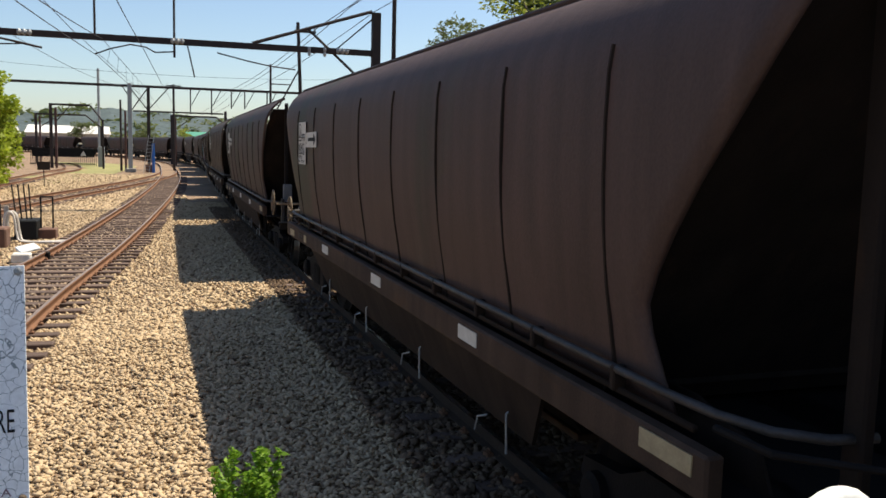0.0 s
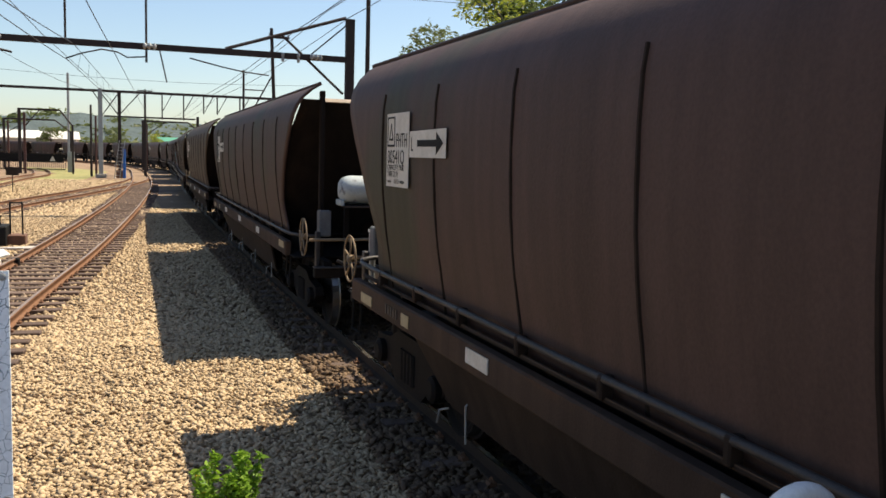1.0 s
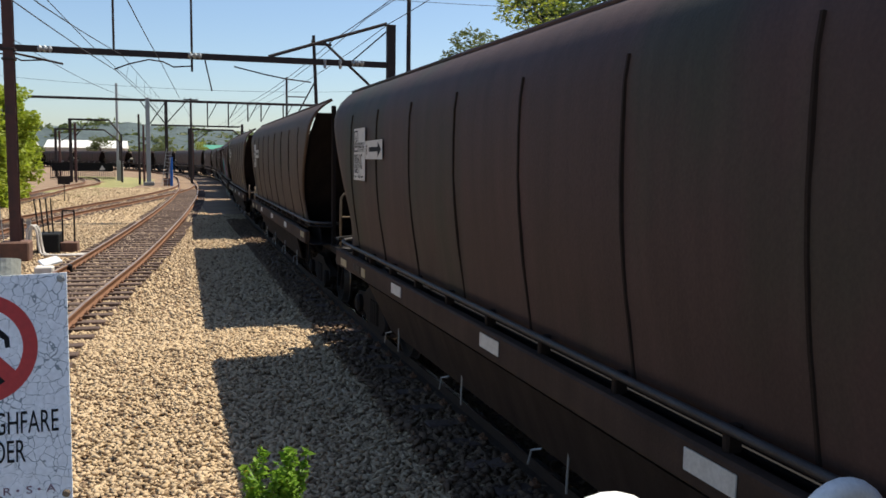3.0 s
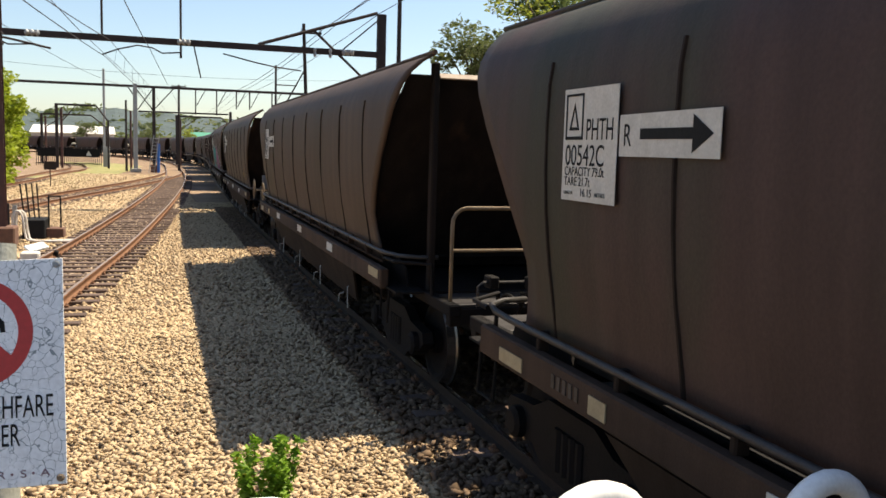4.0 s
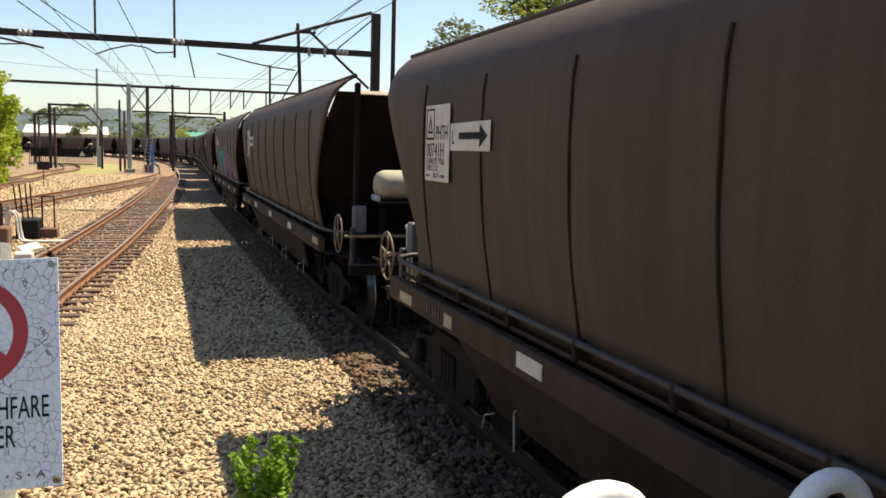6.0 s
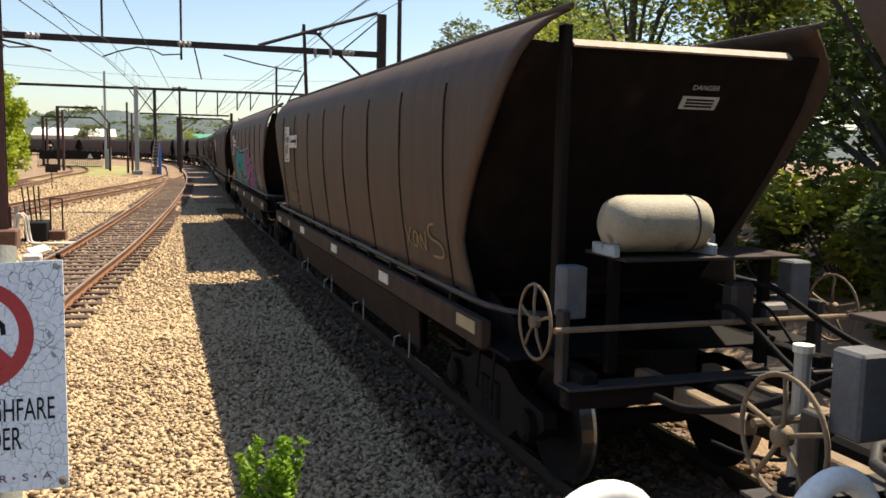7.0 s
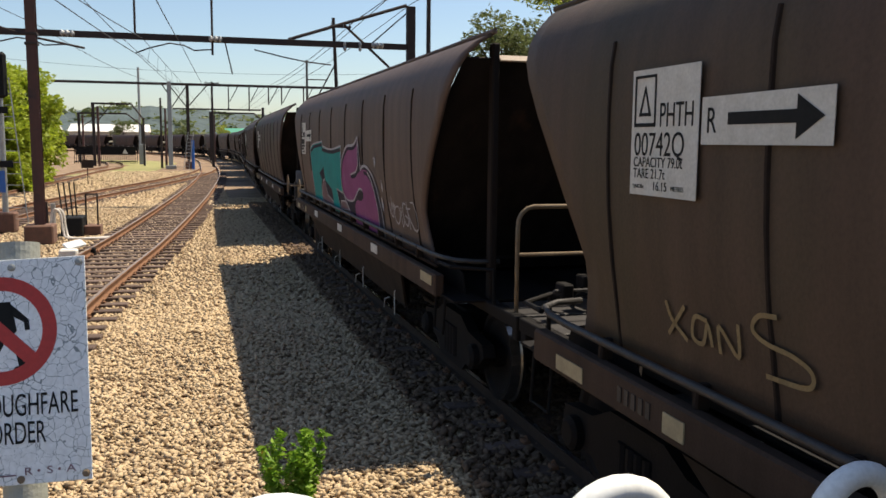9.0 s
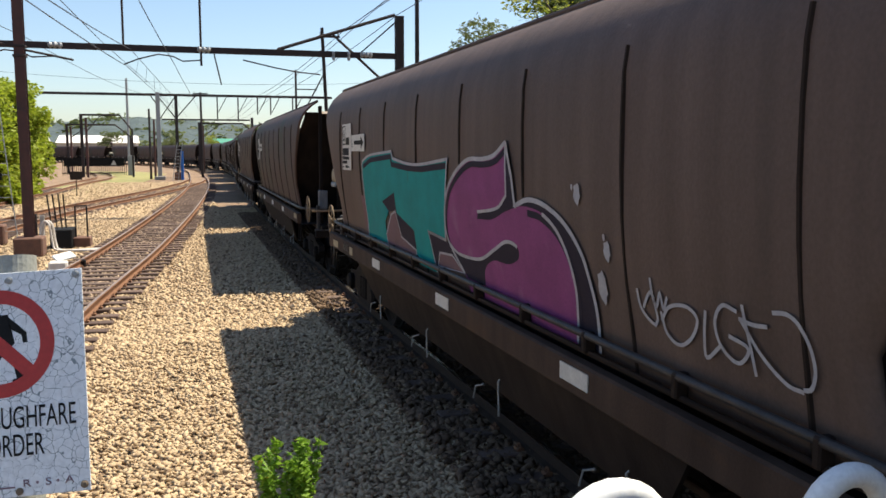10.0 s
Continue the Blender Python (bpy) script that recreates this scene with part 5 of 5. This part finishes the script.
def build_sign():
    """Crackled no-entry notice on a pipe post, at the edge of the bank."""
    e = thing("warning_sign", -0.320, 2.69, 1.585, "crackled white no-thoroughfare sign with a red prohibition ring", "sign", rz=-9.0, rx=-12.0, ry=-3.2)
    e.matrix_basis = e.matrix_basis @ Matrix.Diagonal((0.877, 0.877, 0.877, 1))
    W, H = 0.585, 0.775
    x1, z0 = 0.052, 0.0
    pl = part("sign_plate", B(x1 - W, x1, -0.004, 0.0, z0, z0 + H, 0.0012), M_SIGN, e, "white enamel plate, cracked all over")
    F = Matrix(((1, 0, 0, 0), (0, 0, -1, -0.0045), (0, 1, 0, 0), (0, 0, 0, 1)))
    cx, cz, R = x1 - W / 2 + 0.004, z0 + 0.528, 0.188
    arc = [(cx + (R - 0.024) * math.cos(2 * math.pi * i / 48), cz + (R - 0.024) * math.sin(2 * math.pi * i / 48)) for i in range(48)]
    part("red_ring", stroke(bmesh.new(), arc + arc[:1], 0.048, 0.001, F), M_RED, pl, "red prohibition ring")
    q = math.radians(-45)
    part("red_bar", stroke(bmesh.new(), [(cx - 0.16 * math.cos(q), cz - 0.16 * math.sin(q)), (cx + 0.16 * math.cos(q), cz + 0.16 * math.sin(q))], 0.048, 0.0014, F), M_RED, pl)
    for pts in ([(-0.035, 0.10), (0.035, 0.10), (0.055, 0.0), (0.03, -0.03), (-0.04, -0.03)], [(0.03, 0.098), (0.06, 0.07), (0.095, 0.035), (0.098, 0.0), (0.082, -0.002), (0.078, 0.028), (0.04, 0.05)], [(0.0, -0.03), (0.05, -0.03), (0.075, -0.07), (0.082, -0.125), (0.058, -0.125), (0.05, -0.085)], [(0.045, -0.125), (0.09, -0.118), (0.09, -0.138), (0.04, -0.138)], [(-0.04, -0.03), (0.02, -0.03), (-0.01, -0.08), (-0.05, -0.13), (-0.07, -0.12), (-0.04, -0.075)]):
        part("black_shape", poly(bmesh.new(), [(cx + x, cz + z) for x, z in pts], 0.0006, F), M_BLACK, pl)
    for body, x, z, s, sq in (("ROUGHFARE", x1 - 0.372, 0.234, 0.108, 0.53), ("ORDER", x1 - 0.336, 0.139, 0.108, 0.53), ("R", x1 - 0.225, 0.032, 0.036, 1.3), ("S", x1 - 0.150, 0.032, 0.036, 1.3), ("A", x1 - 0.085, 0.032, 0.036, 1.3)):
        text_mesh("lettering", body, s, F @ Matrix.Translation((x, z, 0.001)), M_MAUVE if len(body) == 1 else M_BLACK, pl, sq)
    for x in (-0.176, -0.108):
        part("dot", poly(bmesh.new(), [(x1 + x + 0.005 * math.cos(a), 0.044 + 0.005 * math.sin(a)) for a in (0, 1, 2, 3, 4, 5)], 0.001, F), M_MAUVE, pl)
    part("underline", poly(bmesh.new(), [(x1 - 0.34, 0.036), (x1 - 0.25, 0.036), (x1 - 0.25, 0.031), (x1 - 0.34, 0.031)], 0.001, F), M_MAUVE, pl)
    for x, z in ((x1 - 0.02, H - 0.02), (x1 - 0.02, 0.022), (x1 - W + 0.02, H - 0.02), (x1 - W + 0.02, 0.022), (x1 - 0.245, H - 0.028), (x1 - 0.235, 0.018)):
        part("bolt", lathe(bmesh.new(), [(0.013, -0.002), (0.013, 0.004), (0.007, 0.007)], 14, pose(x, -0.004, z, 0, 0, -90)), M_GALV if z > 0.1 else M_RUSTY, pl)
    bm = bmesh.new()
    lathe(bm, [(0.072, -1.4), (0.072, 0.84), (0.064, 0.84), (0.064, 0.6)], 28, pose(-0.20, 0.08, 0, 0, -90, 0))
    part("post", bm, M_SIGNPOST, e, "dull grey open-topped pipe post", smooth=False)


def build_fence():
    """White loop-topped tube fence along the bank's edge."""
    e = thing("loop_fence", 1.4, 1.82, 0.4, "white tubular loop-top fence at the edge of the bank", "fence", rz=9.5)
    part("low_rail", T([(-2.3, 0, 0.55), (0.60, 0, 0.55)], 0.02), M_WHITE, e)
    for i in range(-3, 1):
        x = (i + 0.5) * 0.832
        for dx in (0.0,):
            pts = [(x + dx - 0.16, 0, 0)] + [(x + dx - 0.16 * math.cos(a), 0, 1.187 - 0.115 * x + 0.16 * math.sin(a)) for a in [math.pi * j / 14 for j in range(15)]] + [(x + dx + 0.16, 0, 0)]
            part("loop", T(pts, 0.036, 14), M_WHITE, e, smooth=True)


def build_far_fence():
    e = thing("palisade_gate", -8.9, 103.5, -0.2, "black steel gate with a small white triangle plate", "gate")
    part("top_rail", B(-4.2, 2.4, -0.04, 0.04, 1.9, 2.0), M_BLACK, e)
    part("bottom_rail", B(-4.2, 2.4, -0.04, 0.04, 0.3, 0.4), M_BLACK, e)
    for i in range(34):
        part("bar", B(-4.1 + i * 0.2 - 0.03, -4.1 + i * 0.2 + 0.03, -0.02, 0.02, 0.1, 2.0), M_BLACK, e)
    part("mesh_panel", B(-4.0, 2.3, 0.05, 0.07, 1.1, 1.9), M_BLACK, e)
    part("triangle_plate", poly(bmesh.new(), [(0.9, 1.25), (1.5, 1.25), (1.2, 1.8)], 0.02, Matrix(((1, 0, 0, 0), (0, 0, -1, -0.06), (0, 1, 0, 0), (0, 0, 0, 1)))), M_LABEL, e)
    b = thing("relay_cabinet", -6.0, 106, -0.2, "pale grey equipment cabinet beside the gate", "cabinet")
    part("cabinet_body", B(-0.35, 0.35, -0.3, 0.3, 0, 2.3, 0.03), M_GALV, b)
    s = thing("track_sign", -6.45, 57.2, -0.2, "small dark notice on a thin post", "sign")
    part("post", T([(0, 0, 0), (0, 0, 1.5)], 0.03, 6), M_GANTRY, s)
    part("plate", B(-0.35, 0.35, -0.02, 0.02, 1.05, 1.55), M_GANTRY, s)
    l = thing("ladder", -0.55, 87, -0.2, "pale steel ladder leaning on a post", "ladder")
    for x in (-0.25, 0.25):
        part("stile", T([(x - 0.4, 0, 0), (x + 0.1, 0, 3.6)], 0.03, 6), M_GALV, l)
    for i in range(10):
        part("rung", T([(-0.6 + 0.05 * i, 0, 0.3 + i * 0.33), (-0.1 + 0.05 * i, 0, 0.3 + i * 0.33)], 0.02, 5), M_GALV, l)
    d = thing("blue_post", -0.3, 88, -0.2, "blue sleeve around a gantry post", "post")
    part("sleeve", T([(0, 0, 0), (0, 0, 2.8)], 0.14, 10), M_BLUE, d)


# ---- plants ----
def leaf_cloud(bm_verts, bm_faces, rng, centre, radii, n, size, flat=0.4):
    """n bent leaves near the surface of an uneven blob."""
    d = rng.normal(size=(n, 3))
    d /= np.linalg.norm(d, axis=1, keepdims=True)
    rr = rng.uniform(0.35, 1.0, (n, 1)) ** 0.5
    lump = 1 + 0.25 * np.sin(d[:, :1] * 5 + centre[0]) * np.cos(d[:, 2:] * 4 + centre[1])
    c = np.array(centre) + d * rr * lump * np.array(radii)
    a = rng.normal(size=(n, 3))
    a[:, 2] *= flat
    a /= np.linalg.norm(a, axis=1, keepdims=True)
    b = np.cross(a, rng.normal(size=(n, 3)))
    b /= np.linalg.norm(b, axis=1, keepdims=True)
    s = size * rng.uniform(0.6, 1.4, (n, 1))
    nn = np.cross(a, b)
    v = np.stack([c - a * s, c + b * s * 0.38 + nn * s * 0.12, c + a * s, c - b * s * 0.38 + nn * s * 0.12], 1)
    base = sum(len(q) for q in bm_verts)
    bm_verts.append(v.reshape(-1, 3))
    bm_faces.append(np.arange(n * 4).reshape(-1, 4) + base)


def leaf_mesh(name, clouds, seed, material):
    rng = np.random.default_rng(seed)
    V, F = [], []
    for centre, radii, n, size in clouds:
        leaf_cloud(V, F, rng, centre, radii, n, size)
    V, F = np.concatenate(V), np.concatenate(F)
    me = bpy.data.meshes.new(name)
    me.vertices.add(len(V))
    me.vertices.foreach_set("co", V.ravel())
    me.loops.add(F.size)
    me.loops.foreach_set("vertex_index", F.ravel().astype(np.int32))
    me.polygons.add(len(F))
    me.polygons.foreach_set("loop_start", np.arange(0, F.size, 4, dtype=np.int32))
    me.update(calc_edges=True)
    me.materials.append(material)
    return me


def build_tree(name, x, y, h, spread, label, seed, leaf, n=9000, size=0.13, low=0.35, z=-0.2, group="", clumps=16):
    rng = random.Random(seed)
    e = thing(name, x, y, z, label, "tree" if "tree" in name else "bush", group)
    r0 = 0.035 * h * 0.6 + 0.03
    top = (rng.uniform(-0.4, 0.4), rng.uniform(-0.4, 0.4), h * 0.8)
    bm = bmesh.new()
    tube(bm, [(0, 0, 0), (top[0] * 0.3 + 0.1, top[1] * 0.3, h * 0.3), (top[0] * 0.7, top[1] * 0.7, h * 0.55), top], r0, 8, r0 * 0.25)
    clouds = []
    for i in range(clumps):
        a = rng.uniform(0, 6.28)
        f = rng.uniform(0, 1)
        zz = h * (low + (0.97 - low) * f)
        rad = spread * rng.uniform(0.25, 0.85) * (1.0 - 0.45 * abs(f - 0.4))
        c = (math.cos(a) * rad, math.sin(a) * rad, zz)
        q = spread * rng.uniform(0.26, 0.46)
        clouds.append((c, (q, q, q * 0.75), n // clumps, size))
        st = 0.2 + 0.5 * f
        tube(bm, [(top[0] * st, top[1] * st, h * max(0.15, (low + f * 0.5) * 0.6)), (c[0] * 0.55, c[1] * 0.55, zz * 0.85), c], r0 * 0.35, 5, r0 * 0.08)
    part("trunk", bm, M_BARK, e)
    o = new("crown", leaf_mesh("crown", clouds, seed, leaf))
    o.parent = e


def build_plants():
    rng = random.Random(4)
    # clipped-looking shrubs left of the yard
    for i, (x, y, h, s) in enumerate(((-9.9, 55, 6.8, 2.7), (-11.6, 51, 6.5, 2.9), (-9.9, 59, 5.2, 2.2), (-13.2, 55, 6.4, 3.0), (-9.9, 50, 3.4, 1.8), (-10.3, 46, 3.0, 1.7), (-15.5, 48, 6.5, 3.0))):
        build_tree("bush", x, y, h, s, "tall bright green leafy shrub beside the yard", 20 + i, M_LEAF, 15000, 0.15, 0.06, group="yard shrubs", clumps=30)
    # belt of trees and scrub behind the train
    for i, (x, y, h, s) in enumerate(((12.5, 2, 9, 3.4), (13.5, 7, 11, 3.6), (12.8, 12.5, 10.5, 3.6), (14, 18.5, 11.5, 3.8), (15, 26, 12, 4.2), (16.5, 34, 11, 4.0), (19, -3, 12, 4.5), (20, 9, 13, 4.5), (20, 20, 14, 5.0), (13, -4, 9, 3.6), (16.5, 4, 10.5, 3.8), (17, 13, 11.5, 4), (17.5, 23, 12.5, 4.2), (23, 15, 15, 5), (24, 2, 14, 5))):
        # every second crown is yellow-green, sunlit foliage put into leaf colour
        build_tree("tree", x, y, h, s, "tree in the belt behind the railway, some crowns coloured sunlit", 40 + i, (M_LEAFD, M_LEAFY, M_LEAFD, M_LEAFY)[i % 4], 11000, 0.115, 0.28, group="trees behind the train", clumps=20)
    for i in range(16):
        # alternate bushes get the yellower leaves to look sunlit
        build_tree("bush", 8.9 + rng.uniform(-0.4, 1.2), -3 + i * 1.7 + rng.uniform(-0.5, 0.5), rng.uniform(2.0, 3.6), rng.uniform(1.1, 1.6), "dense green scrub beside the far rail, some coloured sunlit", 70 + i, (M_LEAFY, M_LEAFD, M_LEAFY, M_LEAFD)[i % 4], 5000, 0.09, 0.05, group="lineside scrub", clumps=14)
    # gum trees further along
    for i, (x, y, h, s) in enumerate(((21, 58, 11.6, 3.2), (25, 66, 11.5, 3.4), (29, 70, 11, 3.4), (19.5, 44, 12.5, 3.2), (24, 50, 14, 4))):
        build_tree("gum_tree", x, y, h, s, "thin-crowned olive gum tree", 100 + i, M_LEAFG if i < 3 else M_LEAFD, 5000, 0.17, 0.45, group="gum trees", clumps=16)
    # small trees by the distant sheds
    for i, (x, y, h, s, leaf) in enumerate(((-24.5, 322, 10.5, 4.6, M_LEAFG), (9.5, 300, 7.0, 4.6, M_LEAFY), (-3.0, 315, 7, 5, M_LEAFG), (-47, 318, 8, 5, M_LEAFG))):
        build_tree("tree", x, y, h, s, "round-headed tree beyond the curve", 120 + i, leaf, 2500, 0.3, 0.15, group="distant trees", clumps=14)
    # weed at the top of the bank
    e = thing("weed", 0.37, 3.25, 1.08, "bright green flowering weed on the bank", "weed")
    r = np.random.default_rng(9)
    for i in range(14):
        a, l = r.uniform(0, 6.28), r.uniform(0.16, 0.40)
        px, py = r.uniform(-0.09, 0.09), r.uniform(-0.08, 0.08)
        tip = (px + 0.05 * math.cos(a), py + 0.05 * math.sin(a), l)
        part("stem", T([(px * 0.4, py * 0.4, -0.5), (px, py, l * 0.5), tip], 0.003, 5), M_WEED, e)
        clouds = [((px + (tip[0] - px) * f, py + (tip[1] - py) * f, l * (0.35 + 0.65 * f)), (0.022, 0.022, 0.035), 26, 0.019) for f in (0.0, 0.25, 0.5, 0.75, 1.0)]
        if i % 4 == 0:
            part("flower", T([(tip[0], tip[1], l), (tip[0] + 0.004, tip[1], l + 0.012)], 0.009, 8), M_FLOWER, e, "small yellow flower head")
        o = new("leaf_spray", leaf_mesh("leaf_spray", clouds, 200 + i, M_WEED))
        o.parent = e


# ---- distance ----
def build_distance():
    bm = bmesh.new()
    n = 120
    rows = [[], [], []]
    for i in range(n + 1):
        az = radians(-65 + 115 * i / n)
        h = 29 + 9 * noise.noise(Vector((i * 0.09, 1.7, 0))) + 5 * noise.noise(Vector((i * 0.4, 5.1, 0))) + 2.2 * noise.noise(Vector((i * 1.7, 9.1, 0)))
        h += 9 * math.exp(-((math.degrees(az) + 4) / 4) ** 2)
        for k, (r, z) in enumerate(((700, -1), (850, h * 0.75), (950, h + 2.6))):
            rows[k].append(bm.verts.new((r * math.sin(az), r * math.cos(az), z)))
    for a, b in zip(rows, rows[1:]):
        for i in range(n):
            bm.faces.new((a[i], a[i + 1], b[i + 1], b[i]))
    tagged(new("hills", mesh_from("hills", bm, M_HILL)), "low wooded hills on the horizon", "hills", kind="structure")
    rng = np.random.default_rng(3)
    clouds = []
    for i in range(260):
        az = radians(rng.uniform(-45, 14))
        r = rng.uniform(385, 560)
        h = rng.uniform(3.5, 7) + (r - 385) * 0.02
        clouds.append(((r * math.sin(az), r * math.cos(az), h * 0.5), (rng.uniform(5, 10), 5, h * 0.6), 60, 1.6))
    for i in range(420):
        az = radians(rng.uniform(-62, 45))
        r = rng.uniform(780, 948)
        h = (r - 700) / 250 * (24 + 9 * math.exp(-((math.degrees(az) + 4) / 6) ** 2)) + rng.uniform(0, 5)
        clouds.append(((r * math.sin(az), r * math.cos(az), h), (rng.uniform(8, 16), 8, rng.uniform(3.5, 6.5)), 36, 3.0))
    tagged(new("far_woods", leaf_mesh("far_woods", clouds, 31, M_LEAFG)), "distant belt of grey-green trees", "trees", kind="stuff")

    def shed(x, y, w, d, h, roof, label):
        e = thing("shed", x, y, -0.2, label, "building", "distant sheds")
        part("wall", B(-w / 2, w / 2, -d / 2, d / 2, 0, h, 0.05), M_WALLC, e)
        bm = bmesh.new()
        v = [bm.verts.new(p) for p in ((-w / 2 - 0.5, -d / 2 - 0.5, h), (w / 2 + 0.5, -d / 2 - 0.5, h), (w / 2 + 0.5, 0, h + 2.8), (-w / 2 - 0.5, 0, h + 2.8), (-w / 2 - 0.5, d / 2 + 0.5, h), (w / 2 + 0.5, d / 2 + 0.5, h))]
        for f in ((0, 1, 2, 3), (3, 2, 5, 4), (0, 3, 4), (1, 5, 2), (0, 4, 5, 1)):
            bm.faces.new([v[i] for i in f])
        part("roof", bm, roof, e)
        for i in range(int(w // 5)):
            part("window", B(-w / 2 + 2 + i * 5, -w / 2 + 3.4 + i * 5, -d / 2 - 0.05, -d / 2 + 0.02, 1, 2.2), M_BLACK, e)

    shed(-30, 340, 26, 20, 5.6, M_ROOFW, "long low shed with a white roof")
    shed(-62, 335, 30, 20, 5.2, M_ROOFW, "long low shed with a white roof")
    shed(15, 335, 10, 8, 4.6, M_ROOFG, "small shed with a green roof")


# ---- build ----
SLEEPER, CLIPS = sleeper_mesh(), clip_mesh()
build_ground()
WAGONS = build_train()
build_gantry_near()
build_gantry_mid()
build_arch(-10.3, 99, 4.9, 6.6, "dark portal frame over the siding")
build_arch(-14.5, 122, 7.6, 6.2, "dark portal frame over the siding")
build_arch(2.0, 118, 7.2, 6.4, "dark portal frame over the main line")
build_left_mast()
pole("light_pole", -7.6, 130, 12.9, 0.2, "slim pale grey pole beside the yard", M_GALV)
pole("timber_pole", 1.75, 96, 9.0, 0.14, "dark pole with a short crossarm", M_GANTRY, ((8.85, 0.75),))
pole("timber_pole", 6.75, 41.5, 8.6, 0.1, "leaning timber pole with a crossarm", M_GANTRY, ((8.2, 0.5),), -0.35)
pole("timber_pole", 11.45, 43, 12.5, 0.13, "tall dark timber pole behind the train", M_GANTRY)
pole("steel_post", -3.35, 92, 7.0, 0.12, "dark steel post by the gantry", M_GANTRY)
pole("steel_post", -2.95, 93, 6.0, 0.12, "red-brown steel post by the gantry", M_MAST)
lattice = pole("steel_post", 7.4, 60, 8.3, 0.09, "thin dark lattice post beyond the train", M_GANTRY)
truss_member(lattice, (0.05, 0, 4.6), (2.0, 0, 8.2), 0.05)
for zz in (5.6, 7.0):
    truss_member(lattice, (0, 0, zz), (0.55 * (zz - 4.4), 0, zz), 0.04)
build_wires()
build_signal()
build_lever_frame()
build_far_fence()
build_plants()
build_distance()
build_sign()
build_fence()
build_track("main_track", MAIN, -50, 330, "main line under the coal train on timber sleepers", M_SHINY, -2, 26, 20)
build_track("second_track", SECOND, 2, 240, "curving rusty track on close-set timber sleepers", M_RAILTOP, 7, 78, 40)
build_track("third_track", THIRD, 10, 90, "rusty siding joining the curve at a turnout", M_RAILTOP, 26, 74)
build_track("fourth_track", FOURTH, 24, 118, "rusty siding curving behind the yard", M_RAILTOP, 30, 70)
LINE_Y = [p.y for p in SECOND]
LINE_X = [p.x for p in SECOND]
between = lambda x, y: np.abs(x - np.interp(y, LINE_Y, LINE_X)) < 0.66
beside = lambda x, y: np.abs(x - np.interp(y, LINE_Y, LINE_X)) > 0.86
stones("ballast", 60000, (-3.0, 3.2, 4.6, 15), 0.032, 1, keep=beside)
stones("ballast", 60000, (-5.5, 3.2, 13, 44), 0.042, 2, keep=beside)
# strip along the train: brown stones, its shade partly in their colour
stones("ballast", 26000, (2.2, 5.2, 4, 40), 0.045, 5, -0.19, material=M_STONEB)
stones("ballast", 24000, (-9.0, 1.5, 38, 82), 0.075, 3, keep=beside)
stones("ballast", 60000, (-3.5, 2.2, 8, 70), 0.042, 4, -0.222, keep=between, material=M_STONER)


def motions():
    steps = [0.5 * i for i in range(21)]
    for k, w in WAGONS.items():
        walk(w, [(t, wagon_pose(k, t)) for t in steps])
    fine = [0.1 * i for i in range(101)]
    for k in range(-1, 5):
        turn = math.degrees(SPEED / 0.46) * (-1 if k % 2 else 1)
        for b in WAGONS[k].children:
            if not b.name.startswith("bogie"):
                continue
            for w in b.children:
                y = w.location.y
                walk(w, [(t, pose(0, y, 0.46, turn * t, 0, 0)) for t in fine])


motions()
